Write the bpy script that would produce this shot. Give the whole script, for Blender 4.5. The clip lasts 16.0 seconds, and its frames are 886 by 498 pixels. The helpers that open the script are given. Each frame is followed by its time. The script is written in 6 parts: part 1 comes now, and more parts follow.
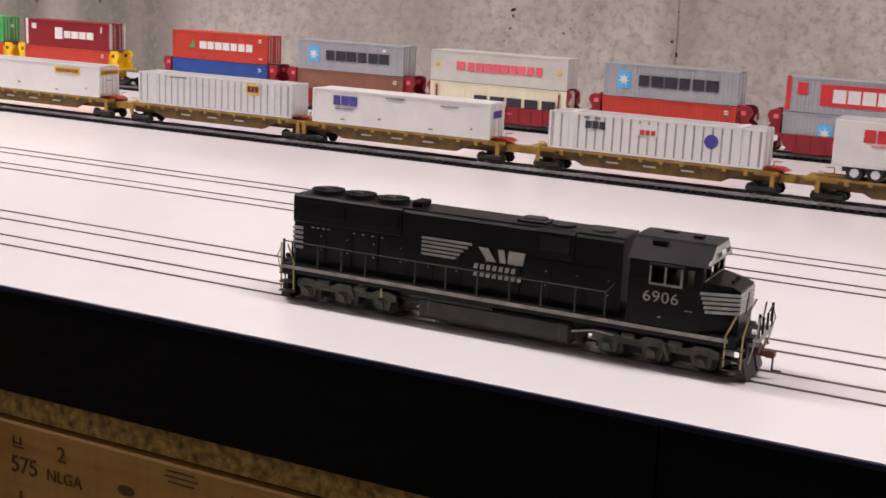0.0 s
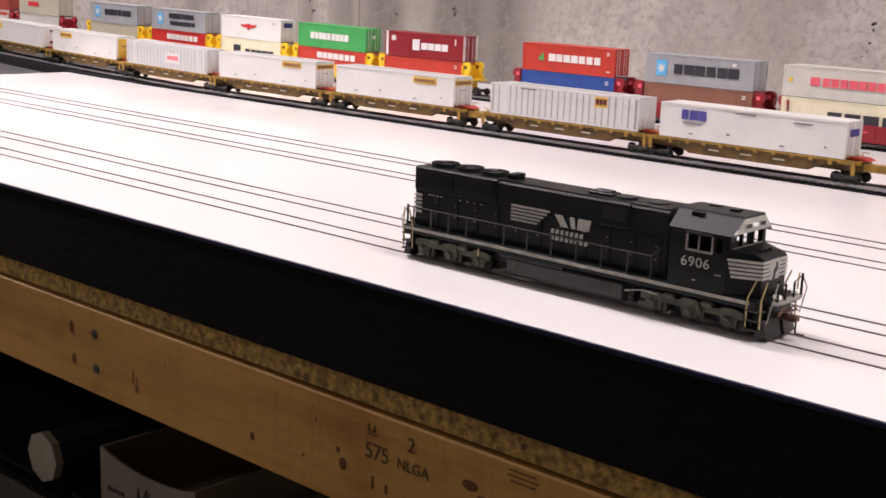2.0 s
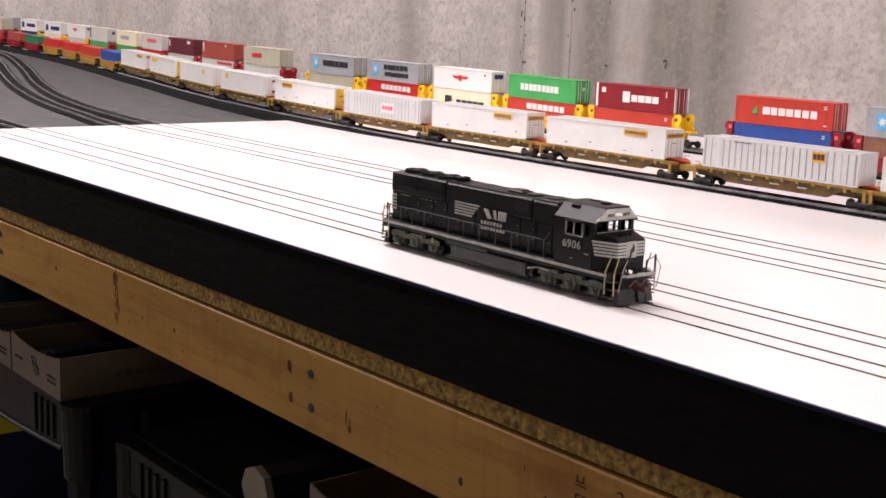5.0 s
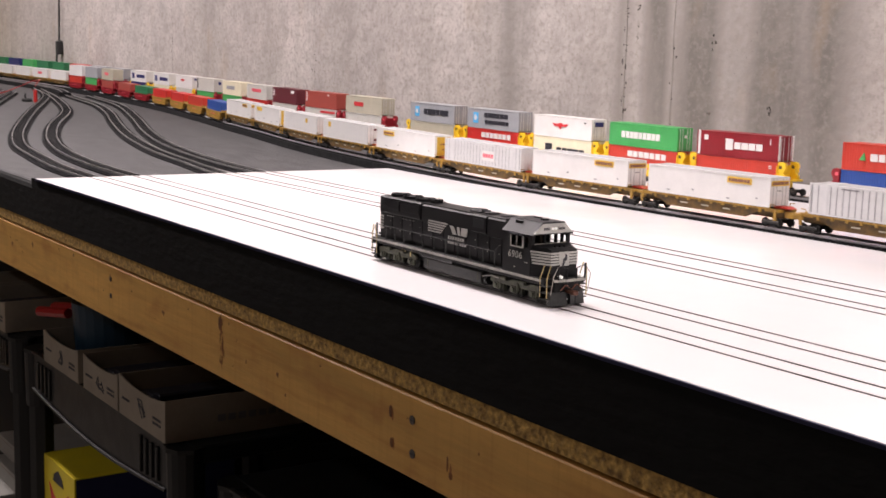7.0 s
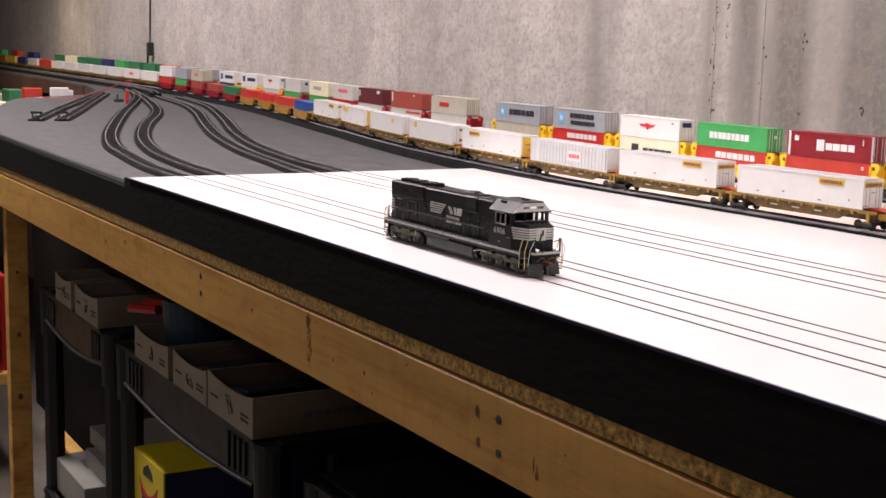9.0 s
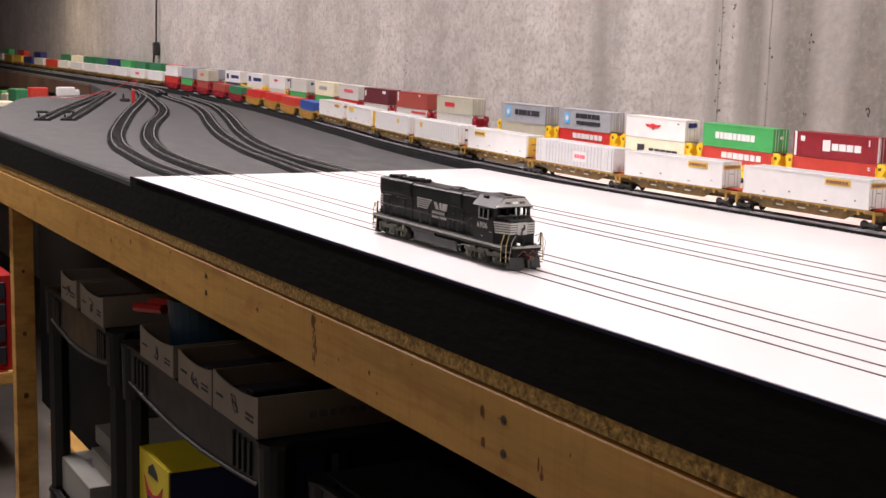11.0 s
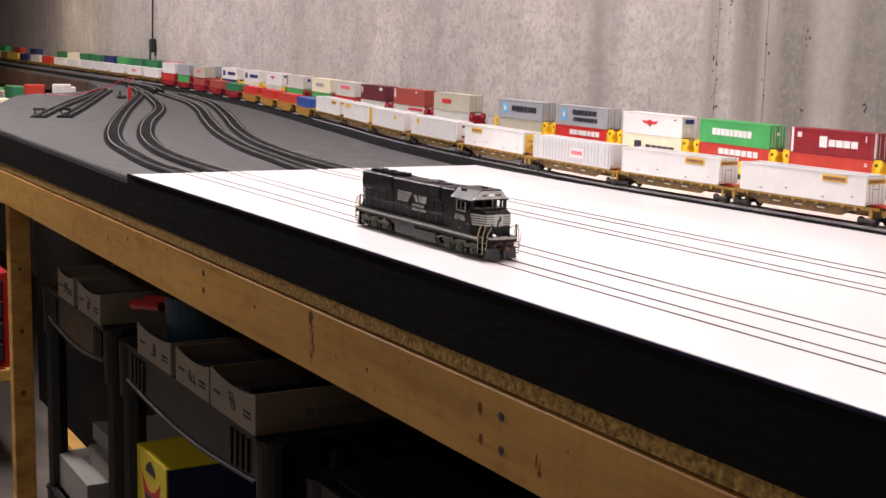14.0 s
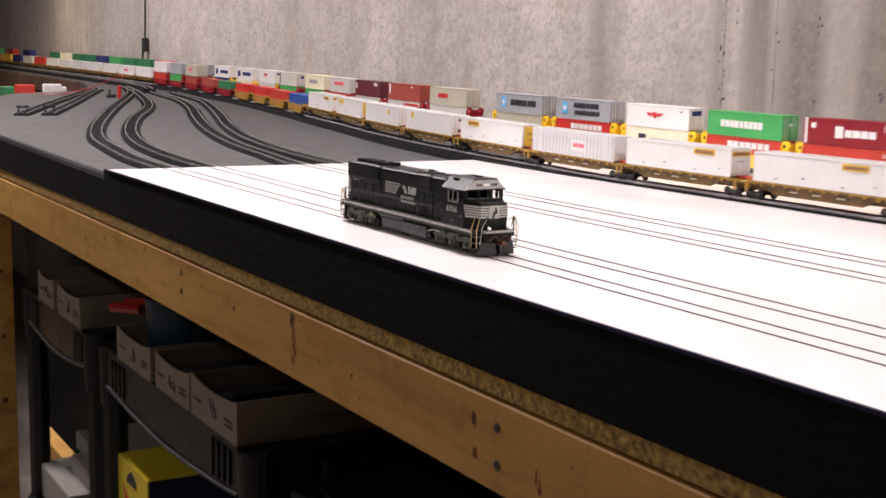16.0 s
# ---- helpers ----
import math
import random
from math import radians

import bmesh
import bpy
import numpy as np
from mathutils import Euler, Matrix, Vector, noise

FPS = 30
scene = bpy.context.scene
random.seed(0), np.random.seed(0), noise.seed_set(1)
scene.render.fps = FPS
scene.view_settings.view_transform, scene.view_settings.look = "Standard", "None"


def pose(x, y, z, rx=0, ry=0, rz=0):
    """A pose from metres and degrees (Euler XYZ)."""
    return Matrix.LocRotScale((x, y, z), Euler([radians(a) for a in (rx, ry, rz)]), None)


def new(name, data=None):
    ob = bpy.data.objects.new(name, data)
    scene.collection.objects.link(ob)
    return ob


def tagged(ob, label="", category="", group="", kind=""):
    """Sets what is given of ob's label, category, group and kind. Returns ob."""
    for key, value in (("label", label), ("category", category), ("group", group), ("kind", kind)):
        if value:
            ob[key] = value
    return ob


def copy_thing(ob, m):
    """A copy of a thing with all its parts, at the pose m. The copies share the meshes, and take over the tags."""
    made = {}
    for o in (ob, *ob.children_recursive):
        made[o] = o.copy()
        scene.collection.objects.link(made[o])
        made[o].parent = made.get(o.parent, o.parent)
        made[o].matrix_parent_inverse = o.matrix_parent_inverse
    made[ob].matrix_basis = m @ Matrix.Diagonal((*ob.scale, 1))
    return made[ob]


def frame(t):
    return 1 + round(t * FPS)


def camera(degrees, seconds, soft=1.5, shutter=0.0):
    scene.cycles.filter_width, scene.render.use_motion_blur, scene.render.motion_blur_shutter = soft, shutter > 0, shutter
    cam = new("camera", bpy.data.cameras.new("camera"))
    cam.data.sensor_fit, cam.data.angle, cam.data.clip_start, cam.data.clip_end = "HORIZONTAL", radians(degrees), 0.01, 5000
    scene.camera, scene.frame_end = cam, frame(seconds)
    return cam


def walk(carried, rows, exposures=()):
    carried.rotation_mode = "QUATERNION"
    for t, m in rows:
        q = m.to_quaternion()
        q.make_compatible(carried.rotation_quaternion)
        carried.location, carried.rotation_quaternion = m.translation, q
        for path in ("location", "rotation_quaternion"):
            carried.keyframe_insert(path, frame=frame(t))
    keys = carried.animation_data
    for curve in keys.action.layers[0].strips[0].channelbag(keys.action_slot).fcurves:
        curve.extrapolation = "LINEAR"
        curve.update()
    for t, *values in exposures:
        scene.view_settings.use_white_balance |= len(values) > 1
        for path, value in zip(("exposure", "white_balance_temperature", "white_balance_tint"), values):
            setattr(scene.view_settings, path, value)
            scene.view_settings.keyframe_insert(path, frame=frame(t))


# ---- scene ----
LENS = 38.66
cam = camera(LENS, 16.0, soft=1.6, shutter=0.3)
PATH = [
    (0.0, 1.5630, -0.4300, 1.1569, 77.556, -2.507, 27.245),
    (0.5, 1.5621, -0.4300, 1.1567, 77.546, -2.477, 28.955),
    (1.0, 1.5630, -0.4306, 1.1571, 77.474, -2.384, 30.116),
    (1.5, 1.5593, -0.4386, 1.1573, 77.387, -2.259, 38.617),
    (2.0, 1.5585, -0.4417, 1.1576, 77.499, -2.125, 42.358),
    (2.3, 1.5582, -0.4438, 1.1580, 77.499, -2.028, 43.688),
    (2.5, 1.5579, -0.4452, 1.1583, 79.872, -1.963, 44.575),
    (3.0, 1.5582, -0.4465, 1.1586, 79.612, -1.788, 46.757),
    (3.5, 1.5567, -0.4500, 1.1584, 79.674, -1.767, 50.272),
    (4.0, 1.5579, -0.4511, 1.1593, 79.686, -1.732, 50.863),
    (6.5, 1.5562, -0.4547, 1.1590, 80.019, -1.817, 54.253),
    (7.0, 1.5565, -0.4558, 1.1587, 81.443, -1.558, 55.903),
    (7.5, 1.5559, -0.4578, 1.1588, 81.475, -1.497, 57.570),
    (8.0, 1.5565, -0.4581, 1.1591, 81.420, -1.498, 58.332),
    (8.5, 1.5555, -0.4593, 1.1587, 81.371, -1.514, 58.917),
    (9.0, 1.5561, -0.4598, 1.1589, 81.353, -1.407, 59.657),
    (11.5, 1.5557, -0.4593, 1.1584, 81.341, -1.474, 59.931),
    (12.0, 1.5558, -0.4598, 1.1589, 81.235, -1.384, 59.879),
    (12.5, 1.5558, -0.4598, 1.1588, 81.236, -1.388, 59.842),
    (13.0, 1.5557, -0.4597, 1.1588, 81.200, -1.398, 59.768),
    (13.5, 1.5560, -0.4597, 1.1592, 81.189, -1.395, 59.773),
    (14.0, 1.5557, -0.4597, 1.1588, 81.200, -1.398, 59.768),
    (14.5, 1.5557, -0.4597, 1.1588, 81.200, -1.398, 59.768),
    (15.0, 1.5554, -0.4597, 1.1587, 81.202, -1.397, 59.707),
    (15.5, 1.5563, -0.4594, 1.1587, 81.085, -1.354, 59.466),
    (15.85, 1.5563, -0.4594, 1.1587, 81.085, -1.354, 59.466),
    (16.0, 1.4880, -0.4110, 1.1395, 81.37, -1.17, 59.78),
]
EXPOSURES = [(0.0, -0.42), (1.0, -0.34), (2.4, -0.17), (4.0, -0.09), (16.0, -0.07)]
walk(cam, [(t, pose(x, y, z, rx, ry, rz)) for t, x, y, z, rx, ry, rz in PATH], EXPOSURES)

# ---- light: assumed basement ceiling strips, two added fills, weak grey surround ----
world = bpy.data.worlds.new("basement")
scene.world = world
world.use_nodes = True
world.node_tree.nodes["Background"].inputs[0].default_value = (1.0, 0.95, 0.9, 1)
world.node_tree.nodes["Background"].inputs[1].default_value = 0.02


def strip_light(x, y, z, length, watts, turn=0.0, width=0.12, colour=(1.0, 0.888, 0.89)):
    lamp = bpy.data.lights.new("ceiling_strip", "AREA")
    lamp.shape, lamp.size, lamp.size_y, lamp.energy, lamp.color = "RECTANGLE", length, width, watts, colour
    ob = new("ceiling_strip", lamp)
    ob.matrix_world = pose(x, y, z, 0, 0, turn)


strip_light(0.1, 0.15, 2.2, 1.2, 34)
strip_light(-1.3, -0.3, 2.3, 1.2, 34)
strip_light(2.1, 0.2, 2.3, 1.2, 24)
# fill strip added behind the camera for the table's front boards
strip_light(0.2, -1.9, 2.3, 1.2, 9)
strip_light(-2.7, 0.1, 2.25, 1.2, 33)
# small warm lamp added low and out of view to brighten the distant boxes
strip_light(-3.95, 0.6, 1.5, 0.3, 2.2, colour=(1.0, 0.8, 0.55))


# ---- materials ----
def mat(name, colour, rough=0.5, metal=0.0, var=0.12, scale=60.0, bump=0.0, bscale=400.0, glow=None, stretch=None, spec=0.5, second=None):
    """A surface with fine grain and broad mottling. second: a colour that broad patches turn to."""
    m = bpy.data.materials.new(name)
    m.use_nodes = True
    n, l = m.node_tree.nodes, m.node_tree.links
    b = n["Principled BSDF"]
    b.inputs["Roughness"].default_value, b.inputs["Metallic"].default_value = rough, metal
    b.inputs["Specular IOR Level"].default_value = spec
    co = n.new("ShaderNodeTexCoord")
    mp = n.new("ShaderNodeMapping")
    l.new(co.outputs["Object"], mp.inputs[0])
    if stretch:
        mp.inputs["Scale"].default_value = stretch
    big, fine = n.new("ShaderNodeTexNoise"), n.new("ShaderNodeTexNoise")
    big.inputs["Scale"].default_value, big.inputs["Detail"].default_value = scale, 5
    fine.inputs["Scale"].default_value, fine.inputs["Detail"].default_value = scale * 9, 3
    for t in (big, fine):
        l.new(mp.outputs[0], t.inputs["Vector"])
    ramp = n.new("ShaderNodeMix")
    ramp.data_type = "RGBA"
    dark = second or tuple(c * (1 - var * 1.6) for c in colour)
    light = colour if second else tuple(min(1, c * (1 + var * 0.7)) for c in colour)
    ramp.inputs["A"].default_value, ramp.inputs["B"].default_value = (*dark, 1), (*light, 1)
    mid = n.new("ShaderNodeMath")
    mid.operation = "MULTIPLY_ADD"
    mid.inputs[1].default_value, mid.inputs[2].default_value = 0.8, -1.0
    l.new(fine.outputs[0], mid.inputs[0])
    add = n.new("ShaderNodeMath")
    add.operation = "MULTIPLY_ADD"
    add.inputs[1].default_value = 2.2
    add.use_clamp = True
    l.new(big.outputs[0], add.inputs[0])
    l.new(mid.outputs[0], add.inputs[2])
    l.new(add.outputs[0], ramp.inputs["Factor"])
    l.new(ramp.outputs["Result"], b.inputs["Base Color"])
    rr = n.new("ShaderNodeMath")
    rr.operation = "MULTIPLY_ADD"
    rr.inputs[1].default_value, rr.inputs[2].default_value = 0.25, rough - 0.12
    rr.use_clamp = True
    l.new(big.outputs[0], rr.inputs[0])
    l.new(rr.outputs[0], b.inputs["Roughness"])
    if bump:
        bn, bt = n.new("ShaderNodeBump"), n.new("ShaderNodeTexNoise")
        bt.inputs["Scale"].default_value, bt.inputs["Detail"].default_value = bscale, 4
        bn.inputs["Strength"].default_value, bn.inputs["Distance"].default_value = bump, 0.002
        l.new(mp.outputs[0], bt.inputs["Vector"])
        l.new(bt.outputs[0], bn.inputs["Height"])
        l.new(bn.outputs[0], b.inputs["Normal"])
    if glow:
        b.inputs["Emission Color"].default_value, b.inputs["Emission Strength"].default_value = (*glow[:3], 1), glow[3]
    return m


def concrete():
    """Cast wall: pale grey, blotches, water streaks down it, pits."""
    m = mat("concrete", (0.545, 0.5, 0.474), 0.85, var=0.18, scale=8, bump=0.8, bscale=60)
    n, l = m.node_tree.nodes, m.node_tree.links
    b, co = n["Principled BSDF"], n["Texture Coordinate"]
    n["Noise Texture"].inputs["Detail"].default_value, n["Noise Texture"].inputs["Roughness"].default_value = 11, 0.72
    base = b.inputs["Base Color"].links[0].from_socket
    # streaks: noise drawn out upwards
    mp = n.new("ShaderNodeMapping")
    mp.inputs["Scale"].default_value = (3.2, 3.2, 0.35)
    l.new(co.outputs["Object"], mp.inputs[0])
    st = n.new("ShaderNodeTexNoise")
    st.inputs["Scale"].default_value, st.inputs["Detail"].default_value, st.inputs["Roughness"].default_value = 1.6, 7, 0.6
    l.new(mp.outputs[0], st.inputs["Vector"])
    r1 = n.new("ShaderNodeMapRange")
    r1.inputs[1].default_value, r1.inputs[2].default_value, r1.inputs[3].default_value, r1.inputs[4].default_value = 0.46, 0.7, 0.0, 0.5
    l.new(st.outputs[0], r1.inputs[0])
    m1 = n.new("ShaderNodeMix")
    m1.data_type = "RGBA"
    m1.inputs["B"].default_value = (0.29, 0.265, 0.235, 1)
    l.new(r1.outputs[0], m1.inputs["Factor"])
    l.new(base, m1.inputs["A"])
    # stained columns where water ran between the form panels
    nx = n.new("ShaderNodeTexNoise")
    nx.inputs["Scale"].default_value, nx.inputs["Detail"].default_value = 3.0, 5
    l.new(mp.outputs[0], nx.inputs["Vector"])
    sep = n.new("ShaderNodeSeparateXYZ")
    l.new(co.outputs["Object"], sep.inputs[0])
    sh = n.new("ShaderNodeMath")
    sh.operation = "MULTIPLY_ADD"
    sh.inputs[1].default_value = 0.09
    l.new(nx.outputs[0], sh.inputs[0])
    l.new(sep.outputs[0], sh.inputs[2])
    r0 = n.new("ShaderNodeMapRange")
    r0.inputs[1].default_value, r0.inputs[2].default_value = -2.0, 2.0
    l.new(sh.outputs[0], r0.inputs[0])
    cr = n.new("ShaderNodeValToRGB")
    stops = [(-2.0, 0.1), (-1.02, 0.05), (-0.98, 0.35), (-0.6, 0.15), (-0.3, 0.2), (-0.26, 0.7), (-0.22, 0.6), (-0.18, 0.2), (0.02, 0.25), (0.05, 0.7), (0.07, 0.3), (0.1, 0.4), (0.118, 1.05), (0.148, 1.1), (0.158, 0.55), (0.18, 0.8), (0.2, 1.25), (0.24, 1.3), (0.26, 0.75), (0.3, 0.7), (0.36, 0.95), (0.46, 1.1), (0.54, 0.25), (1.16, 0.15), (1.2, 0.6), (1.24, 0.15), (2.0, 0.15)]
    for x, v in stops:
        e = cr.color_ramp.elements.new((x + 2) / 4) if 0 < (x + 2) / 4 < 1 else cr.color_ramp.elements[0 if x < 0 else -1]
        e.color = (v, v, v, 1)
    l.new(r0.outputs[0], cr.inputs[0])
    m3 = n.new("ShaderNodeMix")
    m3.data_type = "RGBA"
    m3.inputs["B"].default_value = (0.15, 0.137, 0.122, 1)
    k3 = n.new("ShaderNodeMath")
    k3.operation = "MULTIPLY"
    l.new(cr.outputs[0], k3.inputs[0])
    l.new(nx.outputs[0], k3.inputs[1])
    k4 = n.new("ShaderNodeMath")
    k4.operation, k4.use_clamp = "MULTIPLY", True
    k4.inputs[1].default_value = 1.7
    l.new(k3.outputs[0], k4.inputs[0])
    l.new(k4.outputs[0], m3.inputs["Factor"])
    l.new(m1.outputs["Result"], m3.inputs["A"])
    # rust bloom
    gr = n.new("ShaderNodeTexNoise")
    gr.inputs["Scale"].default_value, gr.inputs["Detail"].default_value = 2.3, 3
    mr = n.new("ShaderNodeMapping")
    mr.inputs["Scale"].default_value, mr.inputs["Location"].default_value = (4.5, 4.5, 1.6), (0.2, 0.0, 0.3)
    l.new(co.outputs["Object"], mr.inputs[0])
    l.new(mr.outputs[0], gr.inputs["Vector"])
    r4 = n.new("ShaderNodeMapRange")
    r4.inputs[1].default_value, r4.inputs[2].default_value, r4.inputs[3].default_value, r4.inputs[4].default_value = 0.6, 0.74, 0.0, 0.34
    l.new(gr.outputs[0], r4.inputs[0])
    m4 = n.new("ShaderNodeMix")
    m4.data_type = "RGBA"
    m4.inputs["B"].default_value = (0.44, 0.32, 0.2, 1)
    l.new(r4.outputs[0], m4.inputs["Factor"])
    l.new(m3.outputs["Result"], m4.inputs["A"])
    # fine dark mottle of the cast surface, at two sizes
    last = m4
    for size, lo, hi, most in ((22, 0.48, 0.67, 0.46), (100, 0.49, 0.64, 0.68)):
        sp = n.new("ShaderNodeTexNoise")
        sp.inputs["Scale"].default_value, sp.inputs["Detail"].default_value, sp.inputs["Roughness"].default_value = size, 7, 0.68
        l.new(co.outputs["Object"], sp.inputs["Vector"])
        rs = n.new("ShaderNodeMapRange")
        rs.inputs[1].default_value, rs.inputs[2].default_value, rs.inputs[3].default_value, rs.inputs[4].default_value = lo, hi, 0.0, most
        l.new(sp.outputs[0], rs.inputs[0])
        m5 = n.new("ShaderNodeMix")
        m5.data_type = "RGBA"
        m5.inputs["B"].default_value = (0.24, 0.218, 0.195, 1)
        l.new(rs.outputs[0], m5.inputs["Factor"])
        l.new(last.outputs["Result"], m5.inputs["A"])
        last = m5
    m1 = last
    # pits: small dark spots, in flocks
    vo = n.new("ShaderNodeTexVoronoi")
    vo.inputs["Scale"].default_value = 150
    vo.inputs["Randomness"].default_value = 1.0
    nz = n.new("ShaderNodeTexNoise")
    nz.inputs["Scale"].default_value, nz.inputs["Detail"].default_value = 45, 4
    mx = n.new("ShaderNodeVectorMath")
    mx.operation = "MULTIPLY_ADD"
    mx.inputs[1].default_value = (0.035, 0.035, 0.035)
    l.new(co.outputs["Object"], nz.inputs["Vector"])
    l.new(nz.outputs["Color"], mx.inputs[0])
    l.new(co.outputs["Object"], mx.inputs[2])
    tall = n.new("ShaderNodeMapping")
    tall.inputs["Scale"].default_value = (1.0, 1.0, 0.55)
    l.new(mx.outputs[0], tall.inputs[0])
    l.new(tall.outputs[0], vo.inputs["Vector"])
    fl = n.new("ShaderNodeTexNoise")
    fl.inputs["Scale"].default_value, fl.inputs["Detail"].default_value = 5.0, 6
    l.new(co.outputs["Object"], fl.inputs["Vector"])
    lim = n.new("ShaderNodeMapRange")
    lim.inputs[1].default_value, lim.inputs[2].default_value, lim.inputs[3].default_value, lim.inputs[4].default_value = 0.5, 0.72, 0.0, 0.19
    l.new(fl.outputs[0], lim.inputs[0])
    ls = n.new("ShaderNodeMath")
    ls.operation = "LESS_THAN"
    l.new(vo.outputs["Distance"], ls.inputs[0])
    l.new(lim.outputs[0], ls.inputs[1])
    m2 = n.new("ShaderNodeMix")
    m2.data_type = "RGBA"
    m2.inputs["B"].default_value = (0.1, 0.09, 0.08, 1)
    sc = n.new("ShaderNodeMath")
    sc.operation = "MULTIPLY"
    sc.inputs[1].default_value = 0.75
    l.new(ls.outputs[0], sc.inputs[0])
    l.new(sc.outputs[0], m2.inputs["Factor"])
    l.new(m1.outputs["Result"], m2.inputs["A"])
    l.new(m2.outputs["Result"], b.inputs["Base Color"])
    return m


def pine():
    """Sawn pine: long soft grain, fine saw marks across it, warm patches."""
    m = mat("pine", (0.74, 0.425, 0.11), 0.55, var=0.16, scale=7, bump=0.15, bscale=90, stretch=(0.35, 2.0, 3.2))
    n, l = m.node_tree.nodes, m.node_tree.links
    b, co = n["Principled BSDF"], n["Texture Coordinate"]
    last = b.inputs["Base Color"].links[0].from_socket
    for stretch, size, lo, hi, most, tint in (((60, 8, 1.2), 3.0, 0.5, 0.72, 0.35, (0.5, 0.24, 0.05)), ((1.0, 4, 16), 6.0, 0.5, 0.7, 0.5, (0.48, 0.21, 0.04)), ((5, 5, 9), 3.0, 0.54, 0.74, 0.6, (0.36, 0.11, 0.022))):
        mp, tx, mr, mx = n.new("ShaderNodeMapping"), n.new("ShaderNodeTexNoise"), n.new("ShaderNodeMapRange"), n.new("ShaderNodeMix")
        mp.inputs["Scale"].default_value = stretch
        tx.inputs["Scale"].default_value, tx.inputs["Detail"].default_value = size, 5
        mr.inputs[1].default_value, mr.inputs[2].default_value, mr.inputs[4].default_value = lo, hi, most
        mx.data_type = "RGBA"
        mx.inputs["B"].default_value = (*tint, 1)
        l.new(co.outputs["Object"], mp.inputs[0])
        l.new(mp.outputs[0], tx.inputs["Vector"])
        l.new(tx.outputs[0], mr.inputs[0])
        l.new(mr.outputs[0], mx.inputs["Factor"])
        l.new(last, mx.inputs["A"])
        last = mx.outputs["Result"]
    l.new(last, b.inputs["Base Color"])
    return m


def clear_glass():
    """Thin cab glazing."""
    m = bpy.data.materials.new("clear_glass")
    m.use_nodes = True
    b = m.node_tree.nodes["Principled BSDF"]
    b.inputs["Base Color"].default_value = (0.9, 0.93, 0.93, 1)
    b.inputs["Roughness"].default_value, b.inputs["IOR"].default_value = 0.03, 1.05
    b.inputs["Transmission Weight"].default_value = 1.0
    return m


M = {}
M["clear_glass"] = clear_glass()
M["concrete"] = concrete()
M["white_sheet"] = mat("white_sheet", (0.81, 0.79, 0.795), 0.18, var=0.02, scale=3, bump=0.02, bscale=30)
M["grey_top"] = mat("grey_top", (0.078, 0.076, 0.078), 0.75, second=(0.036, 0.035, 0.036), scale=30, bump=0.9, bscale=150, stretch=(0.6, 1.4, 1), spec=0.3)
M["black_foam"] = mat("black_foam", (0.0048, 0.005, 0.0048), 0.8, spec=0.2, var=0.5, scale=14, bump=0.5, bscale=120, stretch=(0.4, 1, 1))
M["particle_board"] = mat("particle_board", (0.74, 0.47, 0.13), 0.9, second=(0.13, 0.07, 0.02), scale=230, bump=0.9, bscale=300)
M["pine"] = pine()
M["pine_red"] = mat("pine_red", (0.4, 0.15, 0.03), 0.55, second=(0.2, 0.07, 0.02), scale=160)
M["pine_dark"] = mat("pine_dark", (0.22, 0.085, 0.025), 0.6, var=0.4, scale=90)
M["steel_screw"] = mat("steel_screw", (0.16, 0.15, 0.14), 0.45, 0.8)
M["rail"] = mat("rail", (0.25, 0.225, 0.22), 0.32, 0.4, var=0.35, scale=9)
M["rail_dark"] = mat("rail_dark", (0.3, 0.29, 0.285), 0.4, 0.35, var=0.35, scale=40)
M["rail_bright"] = mat("rail_bright", (0.62, 0.6, 0.62), 0.35, 0.3, var=0.15, scale=40)
M["tie"] = mat("tie", (0.022, 0.022, 0.023), 0.75, var=0.4, scale=200, spec=0.15)
M["roadbed"] = mat("roadbed", (0.02, 0.02, 0.021), 0.85, spec=0.1, var=0.4, scale=120, bump=0.5, bscale=500)
M["loco_black"] = mat("loco_black", (0.0052, 0.0052, 0.006), 0.42, var=0.3, scale=70, spec=0.3)
M["loco_roof"] = mat("loco_roof", (0.017, 0.017, 0.02), 0.45, spec=0.4, var=0.25, scale=70)
M["truck_grey"] = mat("truck_grey", (0.082, 0.085, 0.06), 0.65, var=0.4, scale=160)
M["tank_grey"] = mat("tank_grey", (0.05, 0.051, 0.05), 0.5, spec=0.3, var=0.3, scale=80)
M["white_paint"] = mat("white_paint", (0.5, 0.495, 0.46), 0.55, var=0.2, scale=90)
M["sill_paint"] = mat("sill_paint", (0.4, 0.39, 0.35), 0.6, var=0.3, scale=120)
M["lens"] = mat("lens", (0.85, 0.85, 0.8), 0.15, glow=(1, 0.97, 0.9, 0.3))
M["yellow_rail"] = mat("yellow_rail", (0.45, 0.36, 0.16), 0.5)
M["copper"] = mat("copper", (0.13, 0.055, 0.035), 0.45, 0.4)
# ochre: darkened for dirt and for the shade below the car decks
M["ochre"] = mat("ochre", (0.125, 0.068, 0.013), 0.6, var=0.45, scale=90)
M["ochre_clean"] = mat("ochre_clean", (0.36, 0.205, 0.03), 0.55, var=0.3, scale=80)
M["stamp_ink"] = mat("stamp_ink", (0.16, 0.085, 0.03), 0.7, var=0.4, scale=200)
M["yellow"] = mat("yellow", (0.82, 0.52, 0.02), 0.45, var=0.12, scale=60)
M["wheel"] = mat("wheel", (0.03, 0.028, 0.027), 0.5, 0.4, var=0.3, scale=150)
M["dark_red"] = mat("dark_red", (0.235, 0.01, 0.018), 0.42, var=0.12, scale=60)
M["red"] = mat("red", (0.55, 0.03, 0.025), 0.42, var=0.1, scale=60)
M["orange_red"] = mat("orange_red", (0.5, 0.042, 0.026), 0.42, var=0.1, scale=60)
